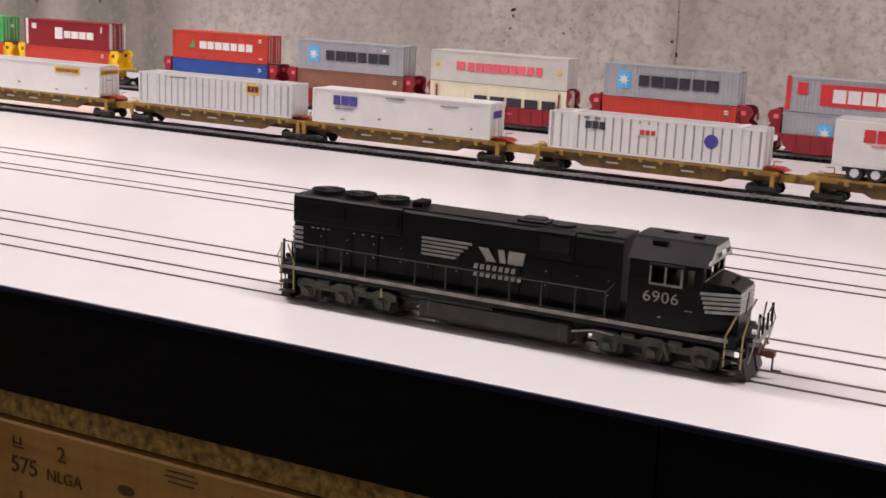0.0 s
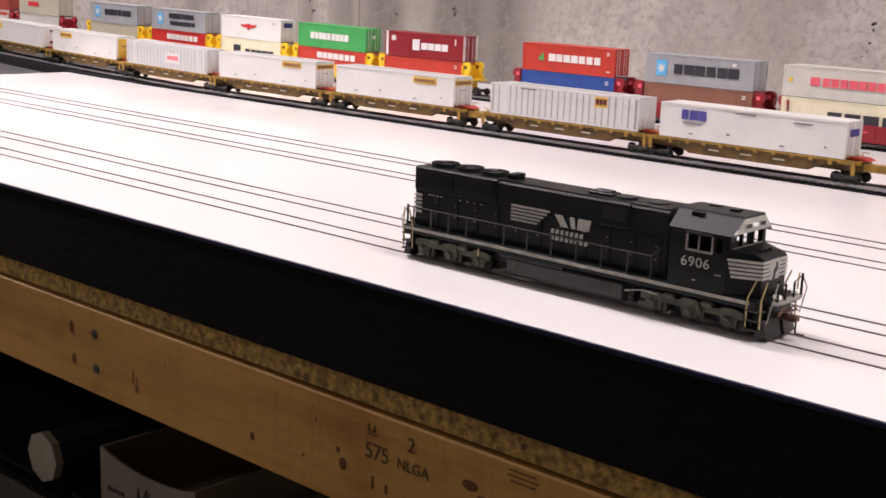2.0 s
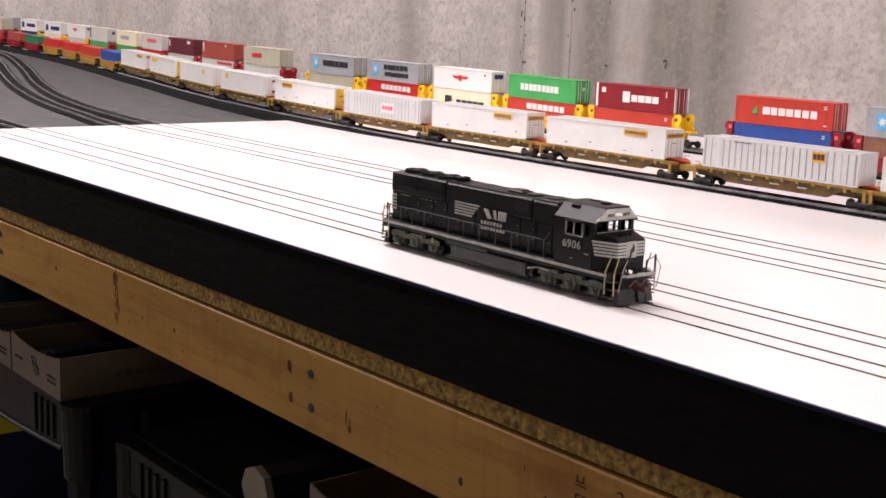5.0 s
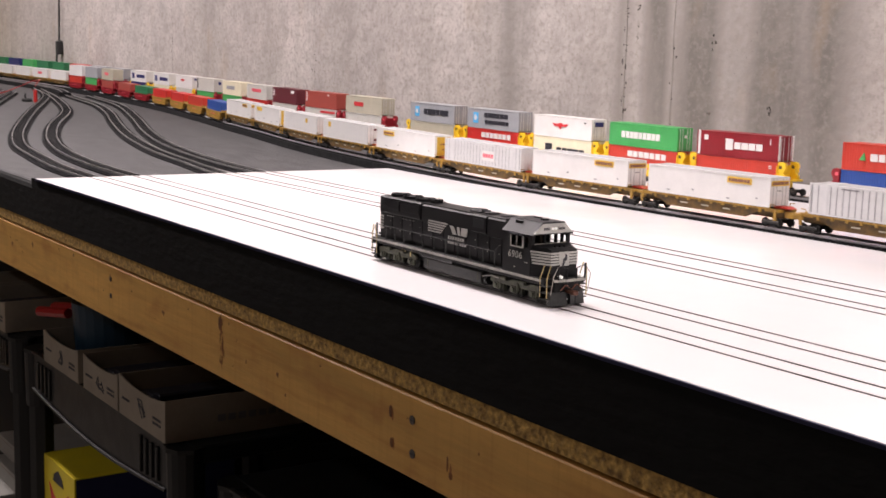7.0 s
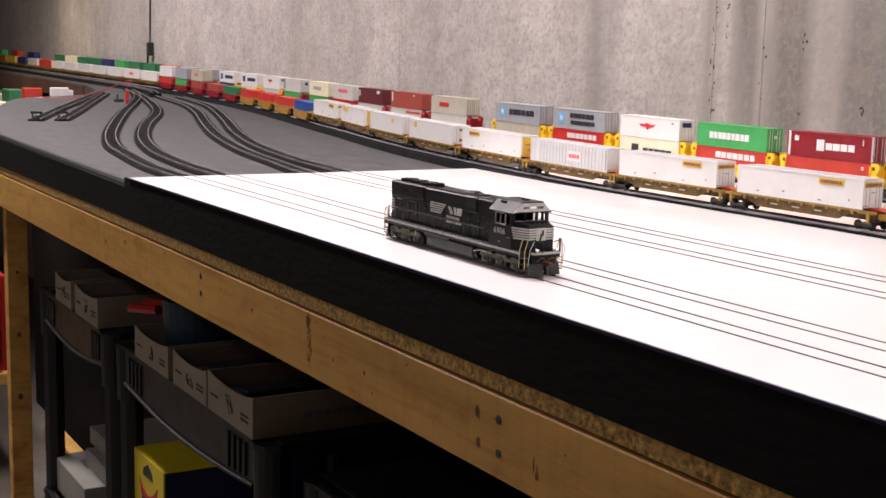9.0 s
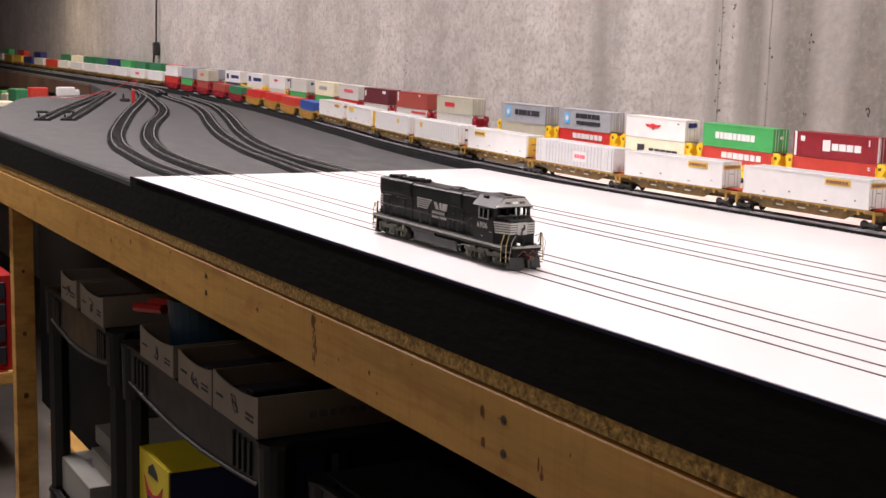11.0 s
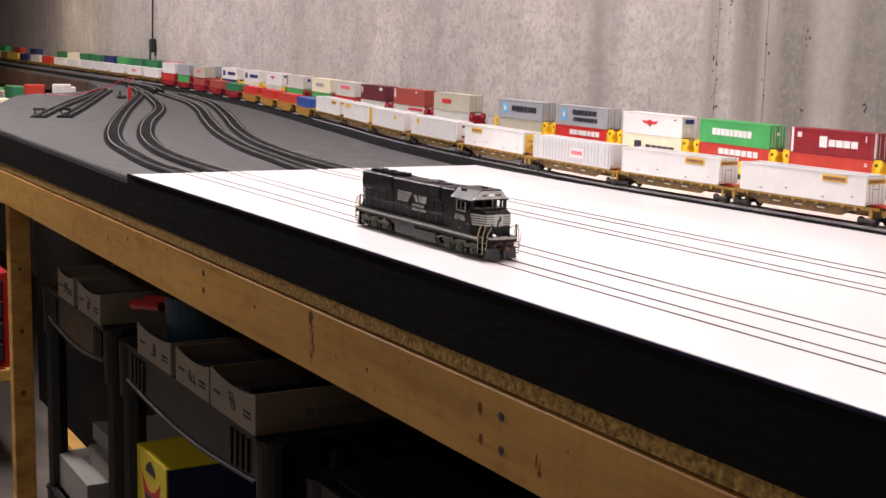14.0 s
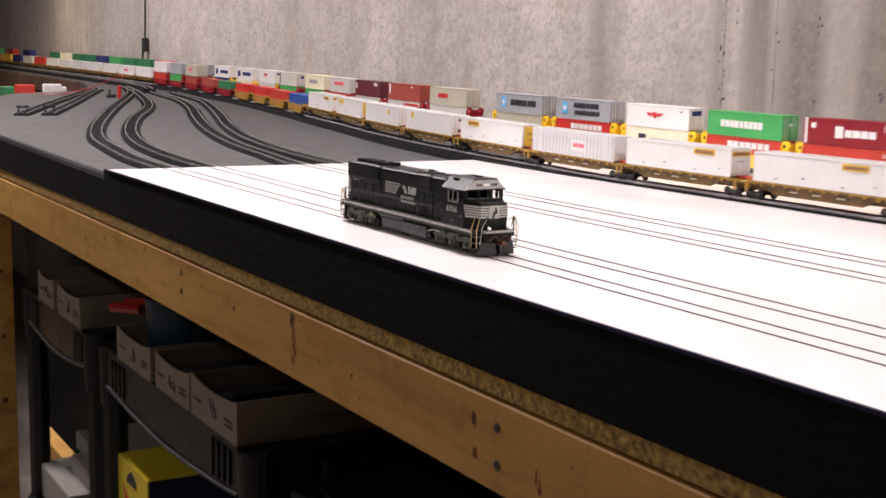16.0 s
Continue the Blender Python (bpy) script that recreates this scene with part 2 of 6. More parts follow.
M["brick_red"] = mat("brick_red", (0.33, 0.06, 0.045), 0.5, var=0.1, scale=60)
M["maroon"] = mat("maroon", (0.12, 0.022, 0.03), 0.45, var=0.12, scale=60)
M["brown"] = mat("brown", (0.24, 0.1, 0.065), 0.5, var=0.12, scale=60)
M["blue"] = mat("blue", (0.02, 0.07, 0.3), 0.45, var=0.1, scale=60)
M["navy"] = mat("navy", (0.02, 0.025, 0.13), 0.5, var=0.1, scale=60)
M["sky_blue"] = mat("sky_blue", (0.1, 0.42, 0.75), 0.45, var=0.06, scale=60)
M["green"] = mat("green", (0.06, 0.36, 0.1), 0.42, var=0.1, scale=60)
M["dark_green"] = mat("dark_green", (0.025, 0.17, 0.07), 0.45, var=0.12, scale=60)
M["grey"] = mat("grey", (0.33, 0.34, 0.36), 0.45, var=0.08, scale=60)
M["light_grey"] = mat("light_grey", (0.55, 0.54, 0.5), 0.45, var=0.07, scale=60)
M["tan"] = mat("tan", (0.45, 0.42, 0.33), 0.5, var=0.08, scale=60)
M["cream"] = mat("cream", (0.75, 0.7, 0.52), 0.45, var=0.06, scale=60)
M["white"] = mat("white", (0.7, 0.69, 0.675), 0.4, var=0.05, scale=50)
M["silver"] = mat("silver", (0.64, 0.64, 0.64), 0.4, 0.1, var=0.07, scale=70)
M["roof_grey"] = mat("roof_grey", (0.42, 0.42, 0.42), 0.5, var=0.1, scale=70)
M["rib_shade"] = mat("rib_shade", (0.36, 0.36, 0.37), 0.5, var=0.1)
M["seam"] = mat("seam", (0.2, 0.2, 0.21), 0.5, var=0.1)
M["ink"] = mat("ink", (0.025, 0.025, 0.035), 0.5)
M["pink"] = mat("pink", (0.75, 0.12, 0.16), 0.5)
M["red_ink"] = mat("red_ink", (0.6, 0.03, 0.04), 0.5)
M["purple"] = mat("purple", (0.06, 0.05, 0.28), 0.5)
M["label_yellow"] = mat("label_yellow", (0.72, 0.46, 0.05), 0.5)
M["plastic"] = mat("plastic", (0.0085, 0.0105, 0.011), 0.45, var=0.2, scale=30, bump=0.15, bscale=200)
M["carton"] = mat("carton", (0.33, 0.29, 0.23), 0.8, var=0.1, scale=20)
M["carton_white"] = mat("carton_white", (0.36, 0.35, 0.32), 0.7, var=0.08, scale=20)
M["carton_in"] = mat("carton_in", (0.3, 0.25, 0.19), 0.85, var=0.15, scale=20)
M["bright_yellow"] = mat("bright_yellow", (0.82, 0.66, 0.03), 0.45, var=0.06, scale=20)
M["tub_blue"] = mat("tub_blue", (0.012, 0.04, 0.07), 0.4, var=0.1, scale=20)
M["sheet_edge"] = mat("sheet_edge", (0.008, 0.01, 0.05), 0.4, var=0.2, scale=30)
M["box_blue"] = mat("box_blue", (0.025, 0.03, 0.1), 0.5, var=0.1, scale=20)
M["rubber"] = mat("rubber", (0.012, 0.012, 0.012), 0.7)
M["floor"] = mat("floor", (0.150, 0.130, 0.110), 0.8, var=0.2, scale=3, bump=0.1)
M["ceiling"] = mat("ceiling", (0.35, 0.3, 0.25), 0.9, var=0.2, scale=3)
M["chip_dark"] = mat("chip_dark", (0.05, 0.043, 0.037), 0.95, var=0.4, scale=150)
M["fascia_brown"] = mat("fascia_brown", (0.09, 0.045, 0.028), 0.7, var=0.3, scale=8)
M["red_plastic"] = mat("red_plastic", (0.42, 0.02, 0.018), 0.35, var=0.05)


# ---- mesh helpers ----
def box(bm, x0, x1, y0, y1, z0, z1, bevel=0.0):
    r = bmesh.ops.create_cube(bm, size=1, matrix=Matrix.LocRotScale(((x0 + x1) / 2, (y0 + y1) / 2, (z0 + z1) / 2), None, (abs(x1 - x0), abs(y1 - y0), abs(z1 - z0))))
    if bevel:
        es = {e for v in r["verts"] for e in v.link_edges}
        bmesh.ops.bevel(bm, geom=list(es), offset=bevel, segments=1, affect="EDGES")


def rod(bm, p, q, r, n=8, r2=None):
    p, q = Vector(p), Vector(q)
    m = Matrix.Translation((p + q) / 2) @ (q - p).to_track_quat("Z", "Y").to_matrix().to_4x4()
    bmesh.ops.create_cone(bm, cap_ends=True, segments=n, radius1=r, radius2=r if r2 is None else r2, depth=(q - p).length, matrix=m)


def prism(bm, pts, y0, y1, axis="y"):
    """An outline drawn out along an axis: y (points x, z), x (points y, z) or z (points x, y)."""
    def at(a, b, c):
        return {"y": (a, c, b), "x": (c, a, b), "z": (a, b, c)}[axis]
    lo = [bm.verts.new(at(a, b, y0)) for a, b in pts]
    hi = [bm.verts.new(at(a, b, y1)) for a, b in pts]
    n = len(pts)
    bm.faces.new(lo)
    bm.faces.new(hi[::-1])
    for i in range(n):
        bm.faces.new((lo[i], hi[i], hi[(i + 1) % n], lo[(i + 1) % n]))
    bmesh.ops.recalc_face_normals(bm, faces=bm.faces)


def mesh_of(name, bm, material):
    bmesh.ops.recalc_face_normals(bm, faces=bm.faces)
    me = bpy.data.meshes.new(name)
    bm.to_mesh(me)
    bm.free()
    me.materials.append(M[material])
    return me


def part(name, bm, material, parent=None, label=""):
    ob = new(name, mesh_of(name, bm, material))
    if parent:
        ob.parent = parent
    return tagged(ob, label)


def share(ob, m, parent):
    """A further piece on the mesh of ob."""
    o = new(ob.name.split(".")[0], ob.data)
    o.parent, o.matrix_basis = parent, m
    return o


def boxes(*dims, bevel=0.0):
    bm = bmesh.new()
    for d in dims:
        box(bm, *d, bevel=bevel)
    return bm


def rods(*segs):
    bm = bmesh.new()
    for p, q, r in segs:
        rod(bm, p, q, r)
    return bm


def thing(name, label, category, group="", kind=""):
    return tagged(new(name), label, category, group, kind)


TOP = 1.0


def climb(x, start=0.0):
    """The layout climbs gently beyond the white sheet; the main lines begin a little earlier."""
    return 0.012 * max(0.0, start - x)


MAIN = 0.3


def curve_points(pts, step=0.03):
    """A smooth line through plan points."""
    p = [np.array(q, float) for q in pts]
    p = [2 * p[0] - p[1]] + p + [2 * p[-1] - p[-2]]
    out = []
    for a, b, c, d in zip(p, p[1:], p[2:], p[3:]):
        n = max(2, int(np.linalg.norm(c - b) / step))
        for k in range(n):
            t = k / n
            out.append(0.5 * (2 * b + (c - a) * t + (2 * a - 5 * b + 4 * c - d) * t * t + (3 * b - a - 3 * c + d) * t ** 3))
    out.append(p[-2])
    return out


def band(bm, line, off0, off1, z0, z1, start=0.0, drop=0.0):
    """A bar along a plan line, between two offsets to its left, rising with the layout."""
    rings = []
    for i, q in enumerate(line):
        d = line[min(i + 1, len(line) - 1)] - line[max(i - 1, 0)]
        d = d / np.linalg.norm(d)
        nrm = np.array((-d[1], d[0]))
        a, b, h = q + nrm * off0, q + nrm * off1, climb(q[0], start)
        rings.append([bm.verts.new((*v, z + h)) for v, z in ((a, z0 - drop), (b, z0 - drop), (b, z1), (a, z1))])
    for r, s in zip(rings, rings[1:]):
        for i in range(4):
            bm.faces.new((r[i], r[(i + 1) % 4], s[(i + 1) % 4], s[i]))
    bm.faces.new(rings[0])
    bm.faces.new(rings[-1][::-1])


GREY = TOP - 0.007


def track(pts, base, label, bed=0.021, ties=True, step=0.03, start=0.0, steel="rail_dark"):
    """Flexible track: roadbed strip, ties joined, two rails."""
    line = curve_points(pts, step)
    t = thing("model_track", label, "model track", "tracks of the layout")
    if bed:
        bm = bmesh.new()
        band(bm, line, -bed, bed, base, base + 0.0022, start, 0.011 if start else 0.0)
        part("roadbed", bm, "roadbed", t, "black roadbed strip")
    if ties:
        bm = bmesh.new()
        dist, nxt = 0.0, 0.0
        for a, b in zip(line, line[1:]):
            L = np.linalg.norm(b - a)
            while nxt < dist + L:
                k = (nxt - dist) / L
                q, d = a + (b - a) * k, (b - a) / L
                h = climb(q[0], start) + base
                m = Matrix.Translation((q[0], q[1], h + 0.003)) @ Matrix.Rotation(math.atan2(d[1], d[0]), 4, "Z") @ Matrix.Diagonal((0.0026, 0.03, 0.002, 1))
                v = [bm.verts.new(m @ Vector((sx * .5, sy * .5, sz * .5))) for sx in (-1, 1) for sy in (-1, 1) for sz in (-1, 1)]
                for f in ((0, 1, 3, 2), (4, 6, 7, 5), (0, 4, 5, 1), (2, 3, 7, 6), (1, 5, 7, 3)):
                    bm.faces.new([v[i] for i in f])
                nxt += 0.0068
            dist += L
        tagged(part("tie_strip", bm, "tie", t, "black moulded plastic tie strip"), kind="stuff")
    for s in (-1, 1):
        bm = bmesh.new()
        band(bm, line, s * 0.0089 - (0.0006 if ties else 0.00034), s * 0.0089 + (0.0006 if ties else 0.00034), base + (0.004 if ties else 0.0), base + (0.0065 if ties else 0.0008), start)
        part("rail", bm, steel if ties else "rail", t)
    return line


# ---- setting: room ----
def setting(name, bm, material, label="", category=""):
    return tagged(part(name, bm, material), label, category, kind="structure")


WALL = 0.95
setting("floor", boxes((-9, 5, -4, 1.2, -0.1, 0.0)), "floor", "dark grey concrete basement floor", "floor")
setting("ceiling", boxes((-9, 5, -4, 1.2, 2.4, 2.5)), "ceiling", "dim unfinished basement ceiling", "ceiling")
setting("wall_north", boxes((-9, 5, WALL, WALL + 0.25, 0, 2.4)), "concrete", "bare cast concrete basement wall with streaks and pits", "wall")
setting("wall_south", boxes((-9, 5, -4.1, -4.0, 0, 2.4)), "concrete", "bare concrete basement wall", "wall")
setting("wall_east", boxes((4.9, 5.0, -4.0, WALL, 0, 2.4)), "concrete", "bare concrete basement wall", "wall")
setting("wall_west", boxes((-9.0, -8.9, -4.0, WALL, 0, 2.4)), "concrete", "bare concrete basement wall", "wall")

# ---- the layout table ----
bm = bmesh.new()
prism(bm, [(0, 0), (2.9, 0), (2.9, 0.945), (0, 0.945)], TOP - 0.0007, TOP, axis="z")
prism(bm, [(0.002, 0.004), (2.9, 0.004), (2.9, 0.945), (0.002, 0.945)], TOP - 0.0066, TOP - 0.0007, axis="z")
setting("white_sheet", bm, "white_sheet", "glossy white board sheet laid over the layout table", "tabletop")

outline = [(0, 0.002), (-0.4, 0.0), (-0.9, 0.0), (-1.3, 0.02), (-1.5, 0.08), (-1.67, 0.17), (-1.9, 0.24), (-2.03, 0.285), (-2.12, 0.35), (-2.2, 0.45), (-2.3, 0.55), (-2.6, 0.66), (-3.0, 0.73), (-6.5, 0.76), (-6.5, 0.945), (0, 0.945)]
front = outline[:14]
bm = bmesh.new()
rings = []
for (xa, ya), (xb, yb) in zip(front, front[1:]):
    for k in range(8):
        x, y = xa + (xb - xa) * k / 8, ya + (yb - ya) * k / 8
        h = GREY + climb(x)
        rings.append([bm.verts.new(v) for v in ((x, y + 0.004, h - 0.045), (x, y + 0.004, h), (x, 0.945, h), (x, 0.945, h - 0.045))])
for r, q in zip(rings, rings[1:]):
    for i in range(4):
        bm.faces.new((r[i], r[(i + 1) % 4], q[(i + 1) % 4], q[i]))
bm.faces.new(rings[0])
bm.faces.new(rings[-1])
setting("grey_tabletop", bm, "grey_top", "matt grey painted layout table surface", "tabletop")

# front edge: black foam, chipboard, pine board
bm = boxes((-0.02, 1.4385, 0.0003, 0.0035, 0.9465, TOP - 0.0009), (1.4395, 2.9, 0.0008, 0.0035, 0.9465, TOP - 0.0009))
setting("sheet_edge", boxes((0.0, 2.9, -0.0014, -0.0001, TOP - 0.0024, TOP - 0.0003)), "sheet_edge", "dark blue edge of the white sheet", "sheet edge")
setting("foam_edge", bm, "black_foam", "black painted foam edge of the table", "table edge")
bm = bmesh.new()
fr = [(-0.0195, 0.0003), (-0.4, 0.0), (-0.9, -0.001), (-1.3, 0.017), (-1.5, 0.077), (-1.66, 0.165)]
ring = [[bm.verts.new((x, y + d, z)) for d, z in ((0, 0.9465), (0.009, 0.9465), (0.009, GREY + climb(x) + 0.0002), (0.0055, GREY + climb(x) - 0.0003), (0.002, GREY + climb(x) - 0.0025), (0, GREY + climb(x) - 0.007))] for x, y in fr]
for r, s in zip(ring, ring[1:]):
    for i in range(6):
        bm.faces.new((r[i], r[(i + 1) % 6], s[(i + 1) % 6], s[i]))
bm.faces.new(ring[0])
bm.faces.new(ring[-1])
setting("foam_edge_2", bm, "black_foam", "black painted foam edge of the table", "table edge")
bm = bmesh.new()
prism(bm, [(-1.3, 0.001), (2.9, 0.001), (2.9, 0.93), (-1.3, 0.93)], 0.934, 0.9463, axis="z")
setting("chipboard_deck", bm, "particle_board", "raw chipboard deck under the table surface", "table deck")

beam = thing("pine_beam", "knotty pine front board of the table frame with two screws", "board")
part("plank", boxes((-1.25, 2.9, 0.0, 0.02, 0.873, 0.9312), bevel=0.001), "pine", beam)


def knot(x, z, w, h):
    bm = bmesh.new()
    bmesh.ops.create_uvsphere(bm, u_segments=10, v_segments=6, radius=1, matrix=Matrix.LocRotScale((x, 0.0005, z), None, (w * 1.5, 0.0008, h * 1.25)))
    part("knot", bm, "pine_dark", beam, "dark knot")


for x, z, w, h in ((0.858, 0.9148, 0.0034, 0.0035), (0.859, 0.8912, 0.0034, 0.0035), (0.263, 0.9175, 0.003, 0.003), (0.263, 0.899, 0.003, 0.003)):
    bm = rods(((x, 0.001, z), (x, -0.0006, z), w))
    s = part("screw", bm, "steel_screw", beam, "sunk steel screw")
    part("slot", boxes((x - w * 0.8, x + w * 0.8, -0.0009, -0.0004, z - 0.0003, z + 0.0003)), "ink", s)
for x, z, w, h in ((0.543, 0.922, 0.004, 0.007), (0.548, 0.905, 0.0016, 0.008), (0.547, 0.89, 0.0012, 0.005), (0.83, 0.914, 0.0025, 0.005), (0.832, 0.892, 0.0025, 0.004),
                   (0.905, 0.889, 0.0022, 0.003), (0.901, 0.896, 0.001, 0.006), (0.41, 0.908, 0.003, 0.002), (0.655, 0.901, 0.002, 0.002), (-0.02, 0.916, 0.003, 0.003),
                   (-0.11, 0.905, 0.003, 0.003), (0.14, 0.925, 0.002, 0.002), (1.096, 0.896, 0.003, 0.004), (1.092, 0.903, 0.0015, 0.002), (1.186, 0.9118, 0.005, 0.003), (1.195, 0.907, 0.004, 0.002), (1.02, 0.89, 0.002, 0.003)):
    knot(x, z, w, h)
for x, z, w, h in ((0.545, 0.917, 0.0032, 0.0085), (0.547, 0.899, 0.0018, 0.0075), (0.546, 0.885, 0.0013, 0.006), (0.832, 0.913, 0.0026, 0.008), (0.834, 0.892, 0.0024, 0.007), (0.905, 0.893, 0.0018, 0.0065), (0.262, 0.92, 0.002, 0.004), (-0.02, 0.914, 0.002, 0.006), (-0.11, 0.903, 0.002, 0.005), (0.41, 0.906, 0.002, 0.003), (0.656, 0.9, 0.0015, 0.003)):
    bm = bmesh.new()
    bmesh.ops.create_uvsphere(bm, u_segments=12, v_segments=8, radius=1, matrix=Matrix.LocRotScale((x, 0.0003, z), Euler((0, 0.25 * math.sin(x * 90), 0)), (w, 0.0004, h)))
    part("knot_stain", bm, "pine_red", beam, "reddish resin stain round a knot")
# splintered knot whorl and stray flecks
rk = random.Random(41)
for i in range(14):
    knot(0.546 + rk.gauss(0, 0.0028), 0.927 - 0.003 * i, rk.uniform(0.0005, 0.0016), rk.uniform(0.0015, 0.004))
for i in range(26):
    knot(rk.uniform(-0.5, 1.3), rk.uniform(0.878, 0.928), rk.uniform(0.0005, 0.0011), rk.uniform(0.0006, 0.0022))
# stamped ink marks: one clear figure, the rest as bars
def words(name, text, size, m, material, parent, depth=0.0002, spread=1.0):
    cu = bpy.data.curves.new(name, "FONT")
    cu.body, cu.size, cu.extrude, cu.align_x, cu.align_y = text, size, depth, "CENTER", "CENTER"
    cu.space_character = spread
    tmp = new(name + "_tmp", cu)
    me = bpy.data.meshes.new_from_object(tmp.evaluated_get(bpy.context.evaluated_depsgraph_get()))
    bpy.data.objects.remove(tmp)
    me.materials.clear()
    me.materials.append(M[material])
    ob = new(name, me)
    ob.parent, ob.matrix_basis = parent, m
    return ob


words("stamp", "2", 0.0115, pose(1.146, -0.0002, 0.9204, 90), "stamp_ink", beam)
words("stamp", "575", 0.0125, pose(1.1216, -0.0002, 0.9094, 90), "stamp_ink", beam, spread=0.95)
words("stamp", "NLGA", 0.0085, pose(1.1475, -0.0002, 0.9085, 90), "stamp_ink", beam)
for x0, x1, z0, z1 in ((1.114, 1.1215, 0.9185, 0.9192), (1.1145, 1.1155, 0.9205, 0.9245), (1.119, 1.12, 0.9205, 0.9245), (1.1145, 1.12, 0.9205, 0.9212), (1.21, 1.226, 0.9275, 0.9282), (1.209, 1.228, 0.9248, 0.9255), (1.211, 1.226, 0.9221, 0.9228), (1.118, 1.1195, 0.889, 0.896), (1.128, 1.1295, 0.889, 0.894)):
    part("stamp", boxes((x0, x1, -0.0003, 0.0008, z0, z1)), "stamp_ink", beam)

post = thing("table_leg", "upright pine leg under the table", "table leg")
part("upright", boxes((-0.888, -0.858, 0.022, 0.06, 0.0, 0.873), bevel=0.001), "pine", post)
for z, w in ((0.62, 0.004), (0.5, 0.005), (0.74, 0.003)):
    bm = bmesh.new()
    bmesh.ops.create_uvsphere(bm, u_segments=10, v_segments=6, radius=1, matrix=Matrix.LocRotScale((-0.8578, 0.04, z), None, (0.0008, w, w * 1.2)))
    part("knot", bm, "pine_dark", post, "dark knot")
for x in (2.2,):
    p2 = thing("table_leg", "upright pine leg under the table", "table leg")
    part("upright", boxes((x, x + 0.038, 0.022, 0.11, 0.0, 0.873), bevel=0.001), "pine", p2)
for x in (2.2,):
    p2 = thing("table_leg", "upright pine leg under the table", "table leg")
    part("upright", boxes((x, x + 0.038, 0.82, 0.91, 0.0, 0.9325), bevel=0.001), "pine", p2)

# ---- tracks ----
for pts in ([(2.88, 0.0718), (0.8, 0.072), (0.3, 0.0735), (0.001, 0.0742)], [(2.88, 0.1218), (0.8, 0.122), (0.3, 0.1265), (0.001, 0.131)], [(2.88, 0.2545), (0.8, 0.2545), (0.3, 0.254), (0.001, 0.2537)], [(2.88, 0.3095), (0.8, 0.3095), (0.3, 0.309), (0.001, 0.309)]):
    track(pts, TOP, "bright steel model rails set on the white sheet", bed=0, ties=False, step=0.15)
T1 = [(0.0, 0.0738), (-0.08, 0.0738), (-0.162, 0.077), (-0.316, 0.095), (-0.497, 0.123), (-0.741, 0.187), (-1.047, 0.285), (-1.4, 0.405), (-1.768, 0.537), (-2.1, 0.65), (-2.45, 0.745)]
T2 = [(0.0, 0.1295), (-0.061, 0.129), (-0.187, 0.1335), (-0.35, 0.151), (-0.539, 0.19), (-0.734, 0.245), (-0.99, 0.331), (-1.3, 0.45), (-1.535, 0.525), (-1.862, 0.61), (-2.2, 0.69), (-2.6, 0.77)]
T3 = [(0.0, 0.2537), (-0.06, 0.2565), (-0.158, 0.27), (-0.347, 0.295), (-0.545, 0.336), (-0.751, 0.388), (-1.036, 0.472), (-1.347, 0.568), (-1.665, 0.649), (-2.008, 0.706), (-2.5, 0.79)]
T4 = [(0.0, 0.309), (-0.08, 0.311), (-0.188, 0.318), (-0.325, 0.335), (-0.512, 0.37), (-0.778, 0.442), (-1.116, 0.549), (-1.505, 0.665), (-1.742, 0.722), (-2.119, 0.786)]
for pts in (T1, T2, T3, T4):
    track([(x - 0.0015, y) for x, y in pts], GREY, "black flexible model track curving over the grey tabletop", bed=0.0165)
for pts in ([(-1.134, 0.142), (-1.55, 0.296), (-1.984, 0.465), (-2.4, 0.62)], [(-1.132, 0.195), (-1.447, 0.31), (-1.917, 0.475), (-2.3, 0.61)]):
    track(pts, GREY, "short black dead-end siding track with a bumper", bed=0.0165)
    bumper = thing("track_bumper", "small black track bumper at the siding end", "bumper", "track bumpers")
    bumper.matrix_basis = pose(pts[0][0] - 0.012, pts[0][1] + 0.004, GREY + climb(-1.13) + 0.0062, 0, 0, 160)
    bm = rods(((0.008, -0.008, 0), (0.0, -0.008, 0.012), 0.0012), ((0.008, 0.008, 0), (0.0, 0.008, 0.012), 0.0012), ((-0.006, -0.008, 0), (0.0, -0.008, 0.012), 0.0012), ((-0.006, 0.008, 0), (0.0, 0.008, 0.012), 0.0012))
    part("frame", bm, "tie", bumper)
    part("beam", boxes((-0.0015, 0.0015, -0.012, 0.012, 0.009, 0.0135)), "tie", bumper)

FLAT = [(2.8, 0.5116), (1.2107, 0.5116), (0.3377, 0.5116), (0.1437, 0.5169), (-0.0435, 0.5276), (-0.2414, 0.547), (-0.4383, 0.5761), (-0.6323, 0.613), (-0.8263, 0.6459), (-1.0133, 0.6827), (-1.1902, 0.7129), (-1.3685, 0.7433), (-1.5545, 0.7681), (-1.9149, 0.808), (-2.28, 0.838), (-2.66, 0.846), (-3.4, 0.848), (-6.4, 0.848)]
STACK = [(2.8, 0.768), (1.2, 0.768), (0.2, 0.768), (-0.3, 0.762), (-0.7, 0.768), (-0.9, 0.782), (-1.06, 0.801), (-1.235, 0.82), (-1.435, 0.84), (-1.7, 0.862), (-1.95, 0.876), (-2.4, 0.892), (-3.4, 0.9), (-6.4, 0.9)]
SPARE = [(-2.15, 0.72), (-2.35, 0.765), (-2.6, 0.788), (-3.0, 0.797), (-6.4, 0.797)]
FLAT_LINE = track(FLAT, TOP - 0.002, "black main line track carrying the intermodal train", bed=0.0175, start=MAIN, steel="rail_bright")
STACK_LINE = track(STACK, TOP - 0.002, "black main line track carrying the double-stack train", bed=0.0175, start=MAIN)
